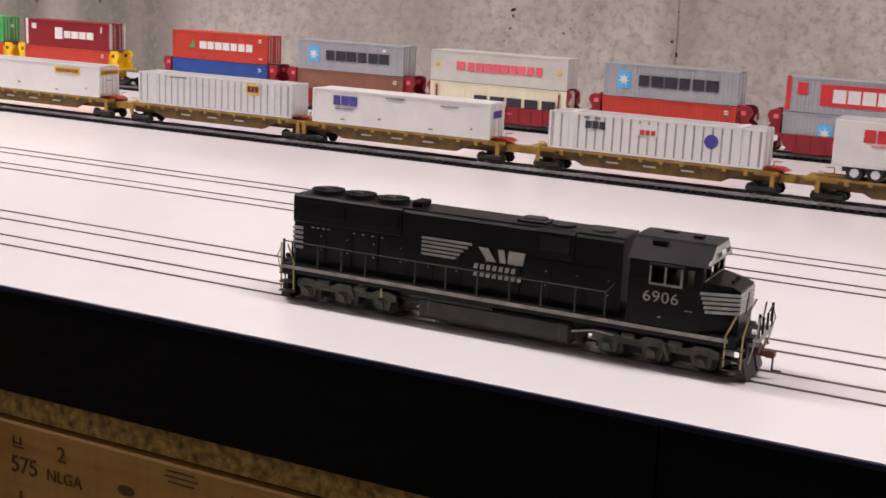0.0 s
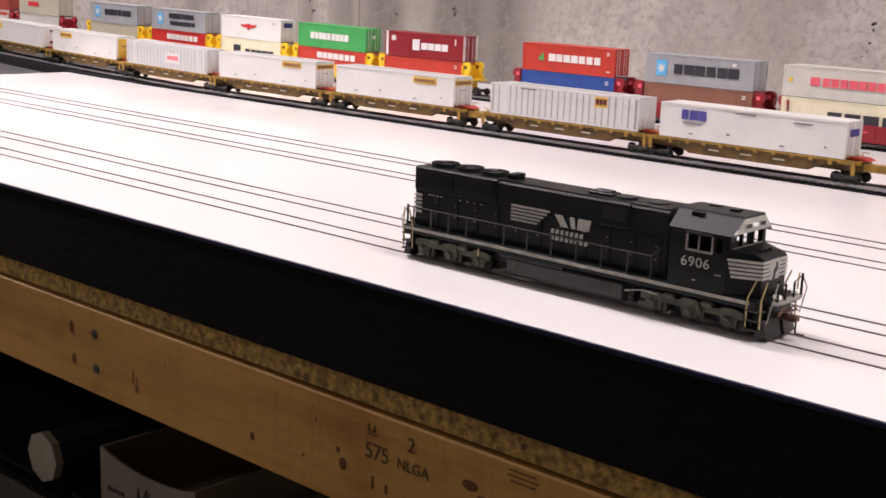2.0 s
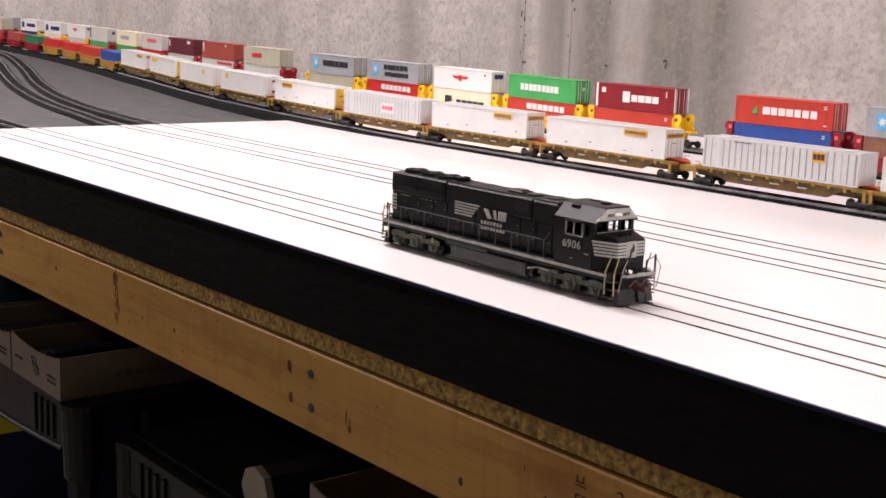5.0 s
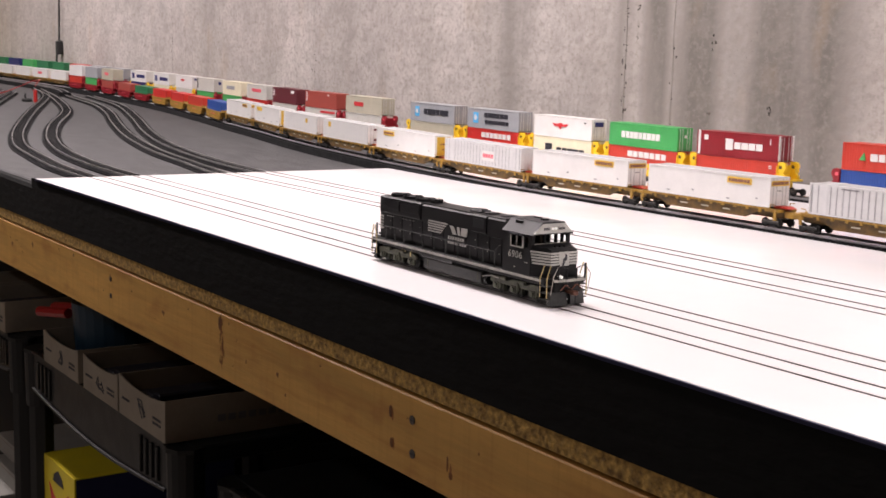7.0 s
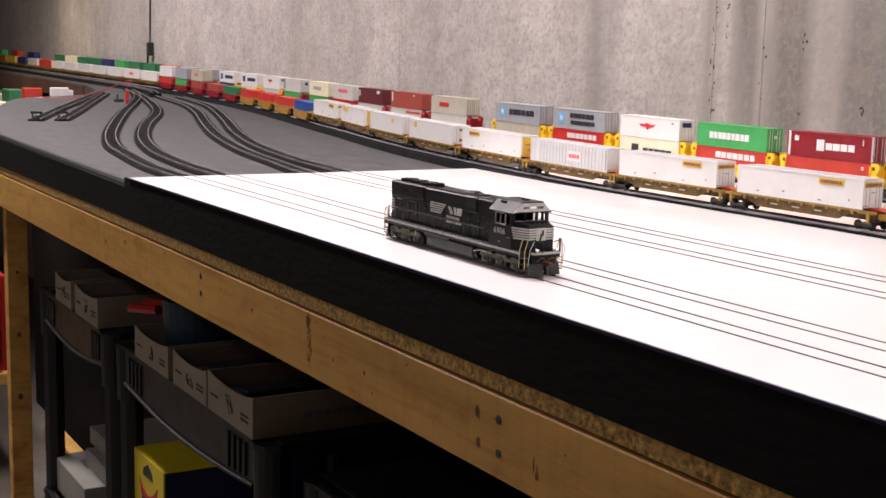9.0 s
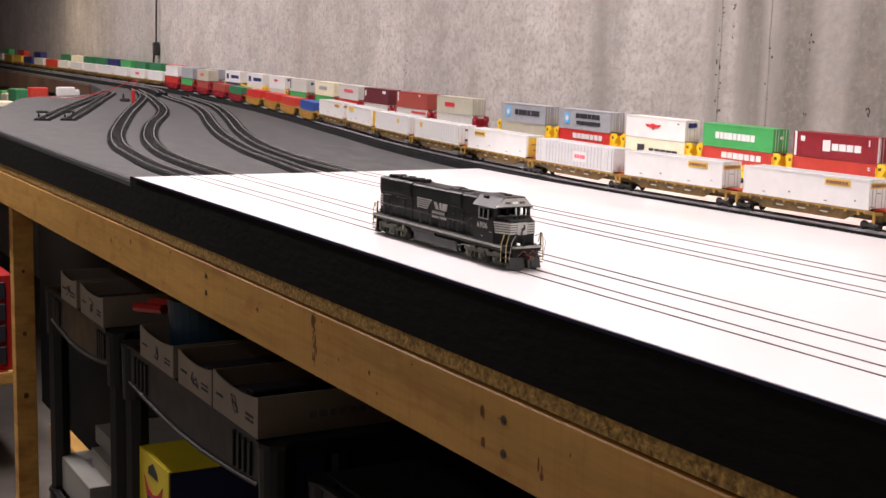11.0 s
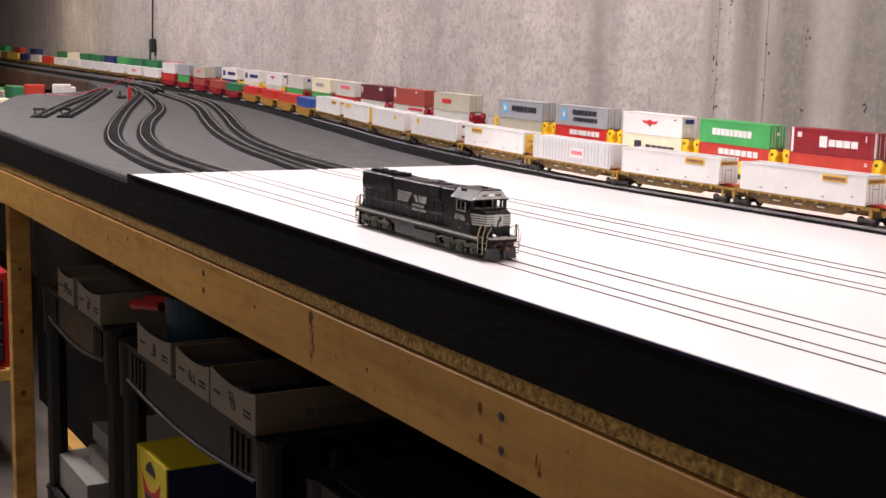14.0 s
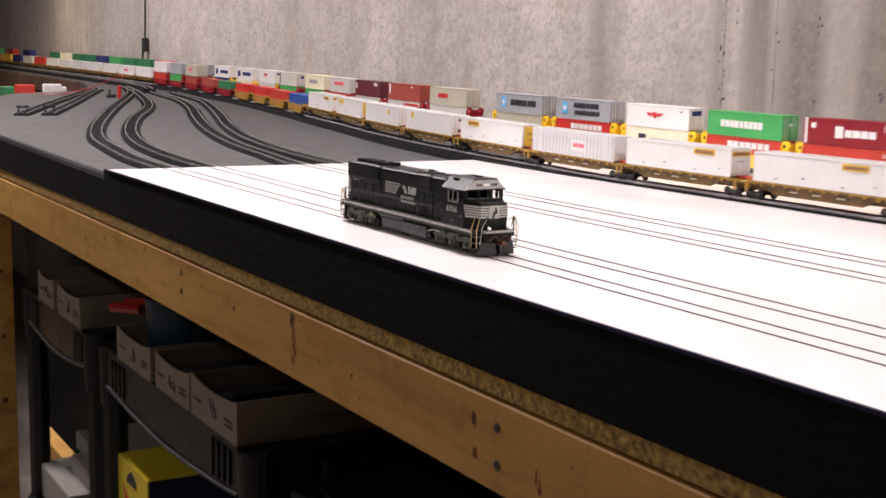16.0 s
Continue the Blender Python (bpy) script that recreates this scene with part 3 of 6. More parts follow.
track(SPARE, TOP - 0.002, "empty black main line track", bed=0.0175, start=MAIN)
RAILTOP = TOP + 0.0045


def on(line, x):
    """Plan place, climb and heading of a train line where it passes x."""
    for a, b in zip(line, line[1:]):
        if a[0] >= x >= b[0]:
            k = (a[0] - x) / (a[0] - b[0])
            y = a[1] + (b[1] - a[1]) * k
            return y, math.degrees(math.atan2(a[1] - b[1], a[0] - b[0]))
    return line[-1][1], 0.0


def seat(line, x, z=0.0):
    y, turn = on(line, x)
    return pose(x, y, z + climb(x, MAIN), 0, math.degrees(math.atan(0.012)) if x < MAIN else 0, turn)


# ---- containers ----
WID = 0.028


def blocks(x, z, h, n, pitch, seed):
    """A trade name as a row of plain blocks: x0, x1, z0, z1 of each."""
    rnd = random.Random(seed)
    out = []
    for i in range(n):
        a = x + (i - (n - 1) / 2) * pitch
        w = pitch * rnd.choice((0.76, 0.84, 0.9))
        out.append([(a - w / 2, a + w / 2, z - h / 2, z + h / 2)])
    return out


def corrugated(L, W, H, pitch, depth):
    """A closed body whose long sides are pressed in trapezoid waves."""
    bm = bmesh.new()
    n = int((L - 0.008) / pitch)
    x0 = -n * pitch / 2
    prof = [(-L / 2 + 0.002, 0.0)]
    for i in range(n):
        a = x0 + i * pitch
        prof += [(a, 0), (a + pitch * 0.18, depth), (a + pitch * 0.5, depth), (a + pitch * 0.68, 0)]
    prof.append((L / 2 - 0.002, 0))
    pts = [(x, -W / 2 + d) for x, d in prof] + [(x, W / 2 - d) for x, d in prof[::-1]]
    prism(bm, pts, 0.0012, H - 0.0012, axis="z")
    return bm


def container(name, label, L, H, colour, style, marks=(), roof="", near=True, door="", group=""):
    """A model freight box: body, roof, corner posts, rails, two doors with locking bars, castings. Stands on z = 0, doors at +x."""
    c = thing(name, label, "shipping container", group)
    W, e = WID, 0.0022
    hw, hl = W / 2, L / 2
    if style == "waves":
        part("body", corrugated(L, W - 0.0006, H, 0.0036, 0.00028), colour, c)
    elif style == "ribs":
        part("body", boxes((-hl + 0.001, hl - 0.001, -hw + 0.001, hw - 0.001, 0.001, H - 0.0008)), colour, c)
        n = int(L / 0.0072)
        rib = groove = None
        for s_ in (-1, 1):
            for i in range(1, n):
                a = -hl + i * L / n
                if rib is None:
                    rib = part("rib", boxes((-0.0029, 0.0029, -0.0005, 0.0005, 0.0018, H - 0.0016)), colour, c)
                    rib.matrix_basis = pose(a, s_ * (hw - 0.0006), 0)
                else:
                    share(rib, pose(a, s_ * (hw - 0.0006), 0), c)
        # grey strips between the ribs put the shade of the grooves into colour
        for i in range(1, n + 1):
            a = -hl + (i - 0.5) * L / n
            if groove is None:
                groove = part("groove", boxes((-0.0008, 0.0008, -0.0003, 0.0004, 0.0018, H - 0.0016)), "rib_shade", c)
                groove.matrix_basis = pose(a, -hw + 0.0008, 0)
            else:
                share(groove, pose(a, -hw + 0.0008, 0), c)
    else:
        part("body", boxes((-hl + 0.001, hl - 0.001, -hw + 0.0004, hw - 0.0004, 0.001, H - 0.0008), bevel=0.0004), colour, c)
    part("roof", boxes((-hl + 0.0012, hl - 0.0012, -hw + 0.0012, hw - 0.0012, H - 0.001, H - 0.0002)), roof or colour, c, "flat sheet roof")
    for sx in (-1, 1):
        for sy in (-1, 1):
            part("corner_post", boxes((sx * (hl - e), sx * hl, sy * (hw - e), sy * hw, 0, H), bevel=0.0003), colour, c)
    for sy in (-1, 1):
        for z0 in (0.0, H - 0.0016):
            part("side_rail", boxes((-hl + e, hl - e, sy * (hw - 0.0012), sy * (hw + 0.0001), z0, z0 + 0.0016)), colour, c)
    if near:
        for s in (-1, 1):
            d = part("door", boxes((hl - 0.0012, hl - 0.0004, min(0.0002 * s, s * (hw - e)), max(0.0002 * s, s * (hw - e)), 0.0016, H - 0.0016)), door or colour, c)
            for k in (0.3, 0.7):
                yy = s * (0.0008 + k * (hw - e))
                part("locking_bar", rods(((hl - 0.0002, yy, 0.0014), (hl - 0.0002, yy, H - 0.0014), 0.00035)), "silver" if colour != "white" else "roof_grey", d)
    else:
        part("door", boxes((hl - 0.0012, hl - 0.0003, -hw + e, hw - e, 0.0016, H - 0.0016)), door or colour, c)
    y = -hw - 0.0001
    for kind, args, material in marks:
        name_ = "marking" if kind in ("bar", "end_bar") else "lettering_bar"
        if kind in ("word", "end_word"):
            args = blocks(*args)
        else:
            args = [[q] for q in args] if kind in ("bar", "end_bar") else args
        if kind in ("word", "bar"):
            for mark in args:
                part(name_, boxes(*[(x0, x1, y - (0.0002 if kind == "bar" else 0.0004), y + 0.0005, z0, z1) for x0, x1, z0, z1 in mark]), material, c)
        elif kind in ("end_word", "end_bar"):
            for mark in args:
                part(name_, boxes(*[(hl - 0.0004, hl + (0.0003 if kind == "end_bar" else 0.0005), x0, x1, z0, z1) for x0, x1, z0, z1 in mark]), material, c)
        else:
            bm = bmesh.new()
            if kind == "star":
                x, z, r = args
                args = [(x + (r if i % 2 == 0 else r * 0.42) * math.cos(math.pi * i / 7 + 1.57), z + (r if i % 2 == 0 else r * 0.42) * math.sin(math.pi * i / 7 + 1.57)) for i in range(14)]
            prism(bm, args, y - 0.0006, y + 0.0004)
            part("logo", bm, material, c)
    return c


def blue_star(x, z=0.0165):
    return [("bar", [(x - 0.0065, x + 0.0065, z - 0.0085, z + 0.0085)], "sky_blue"), ("star", (x, z, 0.0058), "white")]


S = 0.134
small = [("bar", [(S / 2 - 0.012, S / 2 - 0.008, 0.026, 0.0272), (S / 2 - 0.012, S / 2 - 0.008, 0.0235, 0.0248), (S / 2 - 0.011, S / 2 - 0.007, 0.005, 0.0062)], "white")]
wing = [(a * 1.5, b) for a, b in [(-0.012, 0.0205), (-0.004, 0.0195), (-0.0015, 0.0215), (0.0015, 0.0215), (0.004, 0.0195), (0.012, 0.0205), (0.009, 0.0165), (0.002, 0.016), (0, 0.012), (-0.002, 0.016), (-0.009, 0.0165)]]
UPPER = 0.0395
H1 = 0.033
# left end, kind of the upper box, its colour and marks, the lower box's colour, the car's colour
UP = [
    (1.313, S, "dark_red", "grey", [("bar", [(-0.035, 0.06, 0.007, 0.0265)], "red_ink"), ("word", (0.008, 0.0165, 0.012, 5, 0.013, 5), "white"), ("bar", [(-0.066, -0.062, 0.001, 0.032)], "red_ink"), ("bar", [(-0.056, -0.047, 0.016, 0.027)], "red_ink")], "light grey container with a red band", "grey", blue_star(-0.028, 0.014)),
    (1.136, S, "dark_red", "grey", blue_star(-0.046) + [("word", (0.008, 0.0165, 0.0105, 6, 0.0135, 3), "ink")], "grey corrugated container with a blue star badge", "orange_red", small),
    (0.944, 0.154, "dark_red", "light_grey", [("word", (0.008, 0.0165, 0.0085, 9, 0.0095, 4), "pink"), ("bar", [(-0.047, -0.037, 0.0125, 0.021)], "pink"), ("bar", [(-0.071, -0.0665, 0.0145, 0.0185), (0.066, 0.0705, 0.0145, 0.0185)], "label_yellow")], "pale grey container with pink marks", "cream", [("word", (0.02, 0.015, 0.011, 5, 0.019, 8), "ink")]),
    (0.777, S, "dark_red", "grey", blue_star(-0.046) + [("word", (0.009, 0.0165, 0.0105, 6, 0.0135, 3), "ink"), ("bar", [(0.041, 0.045, 0.024, 0.027)], "white")], "grey corrugated container with a blue star badge", "brown", small),
    (0.602, S, "dark_red", "orange_red", [("word", (0.01, 0.0165, 0.0085, 7, 0.0108, 6), "white"), ("shape", [(-0.043, 0.0125), (-0.036, 0.0215), (-0.034, 0.0125)], "green")] + small, "orange-red corrugated container with white marks", "blue", small),
    (0.369, S + 0.004, "yellow", "dark_red", [("word", (-0.012, 0.0165, 0.014, 1, 0.016, 2), "white"), ("word", (0.02, 0.0155, 0.0085, 4, 0.012, 9), "white"), ("bar", [(-0.066, -0.0625, 0.001, 0.032), (-0.056, -0.049, 0.02, 0.0265), (0.055, 0.0565, 0.02, 0.0275)], "white"), ("end_bar", [(-0.0138, -0.0108, 0.001, 0.032), (0.011, 0.0135, 0.001, 0.032)], "white")], "dark red container with white marks and end stripes", "orange_red", small),
    (0.197, S + 0.002, "yellow", "green", [("word", (-0.004, 0.016, 0.009, 9, 0.0086, 7), "white"), ("end_bar", [(-0.001, 0.003, 0.018, 0.022)], "white")], "bright green corrugated container with white marks", "orange_red", [("word", (0.01, 0.0225, 0.008, 7, 0.011, 6), "white")]),
    (0.025, S, "yellow", "white", [("shape", [(x - 0.004, z + 0.0005) for x, z in wing], "red_ink"), ("end_word", (0.0, 0.024, 0.0065, 3, 0.0055, 9), "navy"), ("bar", [(0.05, 0.053, 0.024, 0.026)], "ink")], "white container with a red winged mark", "cream", [("word", (-0.03, 0.017, 0.011, 1, 0.02, 8), "ink"), ("word", (0.02, 0.015, 0.006, 5, 0.013, 18), "ink")]),
    (-0.147, S, "yellow", "grey", blue_star(-0.045) + [("word", (0.008, 0.022, 0.0075, 6, 0.0105, 3), "ink"), ("word", (0.011, 0.011, 0.006, 7, 0.009, 12), "ink")], "grey container with blue star badge", "red", [("word", (0.01, 0.0225, 0.008, 7, 0.011, 6), "white")]),
    (-0.319, S, "yellow", "grey", blue_star(-0.045) + [("word", (0.012, 0.0175, 0.009, 6, 0.0125, 3), "ink")], "grey corrugated container with a blue star badge", "tan", []),
    (-0.551, S, "dark_red", "tan", [("word", (-0.018, 0.017, 0.0075, 4, 0.009, 21), "red_ink")], "tan container with small red marks", "light_grey", []),
    (-0.723, S, "dark_red", "brick_red", [("bar", [(-0.062, -0.058, 0.012, 0.03), (0.03, 0.036, 0.025, 0.028)], "white")], "brick red corrugated container", "light_grey", [("bar", [(0, 0.06, 0.024, 0.028)], "red_ink")]),
    (-0.894, S, "dark_red", "maroon", [("bar", [(-0.062, -0.057, 0.014, 0.026), (0.035, 0.05, 0.022, 0.028)], "white")], "dark maroon corrugated container", "light_grey", []),
    (-1.064, S, "dark_red", "light_grey", [("word", (0.0, 0.019, 0.007, 7, 0.009, 31), "pink")], "pale grey container with pink marks", "red", []),
    (-1.235, S, "dark_red", "cream", [("word", (-0.01, 0.017, 0.008, 5, 0.0115, 32), "grey")], "cream container with grey marks", "green", []),
    (-1.435, S, "dark_red", "light_grey", [("bar", [(-0.062, -0.057, 0.006, 0.03)], "ink"), ("end_bar", [(-0.003, 0.004, 0.018, 0.025)], "navy")], "pale grey container", "green", []),
    (-1.607, S, "yellow", "white", [("shape", [(x - 0.01, z + 0.002) for x, z in wing], "red_ink"), ("end_word", (0.0, 0.024, 0.0065, 3, 0.0055, 9), "navy")], "white container with a red winged mark", "light_grey", []),
    (-1.80, S, "yellow", "white", [("word", (0.02, 0.016, 0.009, 6, 0.0115, 36), "navy"), ("bar", [(-0.055, -0.035, 0.009, 0.024)], "navy")], "white container with dark blue marks", "cream", []),
    (-2.0, S, "yellow", "white", [("word", (0.02, 0.016, 0.009, 6, 0.0115, 36), "navy"), ("bar", [(-0.055, -0.035, 0.009, 0.024)], "navy")], "white container with dark blue marks", "navy", []),
    (-2.2, S, "dark_red", "grey", [], "plain grey freight container of the distant train", "grey", []),
    (-2.4, S, "dark_red", "grey", [("word", (0.0, 0.016, 0.009, 6, 0.0115, 36), "ink")], "grey container with dark marks", "grey", []),
    (-2.6, S, "dark_red", "red", [], "plain red freight container of the distant train", "green", []),
    (-2.8, S, "dark_red", "dark_green", [], "plain dark green freight container of the distant train", "dark_green", []),
    (-2.98, S, "dark_red", "dark_green", [], "plain dark green freight container of the distant train", "green", []),
    (-3.16, S, "dark_red", "green", [], "plain green freight container of the distant train", "dark_green", []),
    (-3.34, S, "dark_red", "navy", [], "plain navy freight container of the distant train", "blue", []),
    (-3.52, S, "dark_red", "dark_green", [], "plain dark green freight container of the distant train", "navy", []),
    (-3.7, S, "dark_red", "dark_green", [], "plain dark green freight container of the distant train", "green", []),
    (-3.9, S, "dark_red", "cream", [], "plain cream freight container of the distant train", "grey", []),
    (-4.08, S, "dark_red", "dark_green", [], "plain dark green freight container of the distant train", "orange_red", []),
    (-4.6, S, "dark_red", "navy", [], "plain navy freight container of the distant train", "grey", []),
    (-4.95, S, "dark_red", "orange_red", [], "plain orange red freight container of the distant train", "ochre", []),
    (-5.3, S, "dark_red", "green", [], "plain green freight container of the distant train", "grey", []),
]


def truck(parent, x, z=0.0):
    """A two-axle freight truck; its parts hang under it."""
    t = part("truck", boxes((x - 0.011, x + 0.011, -0.0115, -0.0095, 0.003, 0.0068), (x - 0.011, x + 0.011, 0.0095, 0.0115, 0.003, 0.0068), (x - 0.003, x + 0.003, -0.0105, 0.0105, 0.0035, 0.0075), bevel=0.0006), "wheel", parent, "black two-axle truck")
    for dx in (-0.0085, 0.0085):
        for sy in (-1, 1):
            part("wheel", rods(((x + dx, sy * 0.0075, 0.0046), (x + dx, sy * 0.0095, 0.0046), 0.0046)), "wheel", t)
    return t


def well_car(colour, label, L, guides=True):
    """One well unit: two deep sides, floor, and at each end a platform with a pair of arched box guides."""
    w = thing("well_car", label, "freight car", "double-stack cars")
    hl = L / 2
    for s in (-1, 1):
        bm = bmesh.new()
        pts = [(-hl - 0.003, 0.019), (-hl + 0.004, 0.0075), (-hl + 0.012, 0.0022), (hl - 0.012, 0.0022), (hl - 0.004, 0.0075), (hl + 0.003, 0.019)]
        prism(bm, pts, s * 0.0146, s * 0.0164)
        side = part("side_sill", bm, colour, w)
        stiff = None
        for i in range(9):
            a = -hl + 0.014 + i * (L - 0.028) / 8
            if stiff is None:
                stiff = part("stiffener", boxes((-0.0006, 0.0006, -0.0005, 0.0005, 0.0045, 0.018)), colour, side)
                stiff.matrix_basis = pose(a, s * 0.0167, 0)
            else:
                share(stiff, pose(a, s * 0.0167, 0), side)
        part("marking", boxes((-0.02, 0.019, s * 0.0163, s * 0.0167, 0.0115, 0.013)), "pink", side)
    part("floor", boxes((-hl + 0.004, hl - 0.004, -0.0145, 0.0145, 0.0035, 0.0048)), colour, w)
    for s in (-1, 1):
        x0 = s * (hl + 0.002)
        e = part("end_platform", boxes((min(x0, x0 + s * 0.016), max(x0, x0 + s * 0.016), -0.0155, 0.0155, 0.017, 0.0195), (x0 - 0.0007, x0 + 0.0007, -0.0155, 0.0155, 0.006, 0.036 if guides else 0.022), bevel=0.0004), colour, w)
        for sy in (-1, 1) if guides else ():
            bm = bmesh.new()
            arch = [(0, 0.0195), (0, 0.04), (s * 0.007, 0.0405), (s * 0.011, 0.0385), (s * 0.0125, 0.034), (s * 0.0105, 0.031), (s * 0.0085, 0.0265), (s * 0.0125, 0.023), (s * 0.0125, 0.0195)]
            prism(bm, [(x0 + a, b) for a, b in arch], sy * 0.0115 - 0.0018, sy * 0.0115 + 0.0018)
            g = part("box_guide", bm, colour, e)
            part("placard", boxes((min(x0 + s * 0.002, x0 + s * 0.0065), max(x0 + s * 0.002, x0 + s * 0.0065), sy * 0.0115 - 0.0021, sy * 0.0115 + 0.0021, 0.032, 0.036)), "pink" if colour == "dark_red" else "ochre", g)
        if guides:
            part("brake_wheel", rods(((x0 + s * 0.013, 0.006, 0.03), (x0 + s * 0.014, 0.006, 0.03), 0.004)), colour, e)
        truck(w, s * (hl + 0.0165))
    return w


made = {}
for i, (x, L, car, colour, marks, label, low, lowmarks) in enumerate(UP):
    near = x > -0.6
    cx = x + L / 2
    if car not in made:
        made[car] = well_car(car, {"dark_red": "dark red articulated well car under stacked containers", "yellow": "bright yellow articulated well car under stacked containers"}[car], S)
        made[car].matrix_basis = seat(STACK_LINE, cx, RAILTOP)
    else:
        copy_thing(made[car], seat(STACK_LINE, cx, RAILTOP))
    b = container("lower_container", low.replace("_", " ") + " container sitting low in the well car", L, 0.0318, low, "waves" if near else "smooth", lowmarks, near=near, group="containers of the double-stack train")
    b.matrix_basis = seat(STACK_LINE, cx, TOP + 0.0075 + 0.0045)
    smooth = colour in ("light_grey", "white", "cream", "tan")
    c = container("upper_container", label + ", stacked", L, H1 - 0.004 + 0.0025, colour, "smooth" if smooth or not near else "waves", marks, near=near, group="containers of the double-stack train")
    c.matrix_basis = seat(STACK_LINE, cx, TOP + 0.0445)

# ---- spine-car train ----
DECKH = 0.0193


def spine_car(label, L):
    """Skeleton car: deep middle girder, fish-belly sides, outriggers, end platforms over the trucks."""
    s = thing("spine_car", label, "freight car", "spine cars")
    hl, t = L / 2, DECKH
    part("spine", boxes((-hl - 0.012, hl + 0.012, -0.005, 0.005, 0.009, t - 0.001), bevel=0.0006), "ochre", s)
    for sy in (-1, 1):
        bm = bmesh.new()
        prism(bm, [(-hl - 0.006, t - 0.0015), (-hl - 0.006, t - 0.0048), (-hl + 0.016, t - 0.0052), (-hl + 0.03, 0.0072), (hl - 0.03, 0.0072), (hl - 0.016, t - 0.0052), (hl + 0.006, t - 0.0048), (hl + 0.006, t - 0.0015)], sy * 0.0115, sy * 0.0128)
        g = part("side_girder", bm, "ochre", s)
        part("deck_edge", boxes((-hl - 0.008, hl + 0.008, min(sy * 0.0126, sy * 0.014), max(sy * 0.0126, sy * 0.014), t - 0.0022, t - 0.0004)), "ochre_clean", g)
        part("bottom_flange", boxes((-hl + 0.03, hl - 0.03, min(sy * 0.0124, sy * 0.0136), max(sy * 0.0124, sy * 0.0136), 0.0072, 0.0082)), "ochre", g)
        for i in range(10):
            a = -hl + 0.012 + i * (L - 0.024) / 9
            part("bracket", boxes((a - 0.0016, a + 0.0016, min(sy * 0.0126, sy * 0.0143), max(sy * 0.0126, sy * 0.0143), t - 0.0055 if i in (0, 9) else t - 0.0042, t - 0.0004), bevel=0.0003), "ochre_clean", g)
        for i in range(3):
            a = -0.03 + i * 0.03
            part("stencil_bar", boxes((a - 0.006, a + 0.004, min(sy * 0.0127, sy * 0.013), max(sy * 0.0127, sy * 0.013), 0.0115, 0.0128)), "tan", g)
    part("drawbar", boxes((-hl - 0.026, hl + 0.026, -0.0042, 0.0042, 0.0105, t - 0.003)), "ochre_clean", s)
    for i in range(6):
        a = -hl + 0.014 + i * (L - 0.028) / 5
        part("outrigger", boxes((a - 0.002, a + 0.002, -0.0138, 0.0138, t - 0.0034, t - 0.0002), bevel=0.0004), "ochre", s)
    for sgn in (-1, 1):
        x0 = sgn * (hl - 0.006)
        p = part("end_platform", boxes((min(x0, x0 + sgn * 0.024), max(x0, x0 + sgn * 0.017), -0.0135, 0.0135, t - 0.004, t - 0.0012), bevel=0.0003), "ochre_clean", s)
        for sy in (-1, 1):
            part("corner_step", boxes((x0 + sgn * 0.014 - 0.0016, x0 + sgn * 0.014 + 0.0016, sy * 0.0142 - 0.0006, sy * 0.0142 + 0.0006, 0.0075, t - 0.002)), "ochre_clean", p)
            part("grab_iron", rods(((x0 + sgn * 0.008, sy * 0.0145, t - 0.001), (x0 + sgn * 0.008, sy * 0.0145, t + 0.0035), 0.0004), ((x0 + sgn * 0.008, sy * 0.0145, t + 0.0035), (x0 + sgn * 0.014, sy * 0.0145, t + 0.0035), 0.0004)), "ochre_clean", p)
        truck(s, sgn * (hl + 0.0005))
    bm = bmesh.new()
    prism(bm, [(hl - 0.002, t - 0.0004), (hl + 0.002, t + 0.0018), (hl + 0.012, t + 0.0018), (hl + 0.018, t - 0.0004)], -0.006, 0.006)
    part("hitch", bm, "orange_red", s, "folded red trailer hitch")
    return s


F = 0.176
tick = [("bar", [(F / 2 - 0.018, F / 2 - 0.0165, 0.007, 0.0085), (-0.02, -0.0175, 0.007, 0.0085), (-F / 2 + 0.03, -F / 2 + 0.034, 0.004, 0.005), (0.03, 0.034, 0.0035, 0.0045)], "seam")]
yellow_tag = [("bar", [(0.03, 0.063, 0.0205, 0.0268)], "label_yellow"), ("word", (0.0465, 0.0237, 0.0032, 7, 0.0042, 14), "brown"), ("end_bar", [(-0.0125, 0.0125, 0.0215, 0.0268)], "label_yellow"), ("end_word", (0.0, 0.0242, 0.003, 7, 0.0032, 14), "brown"), ("end_bar", [(-0.003, 0.003, 0.016, 0.0168)], "seam")]
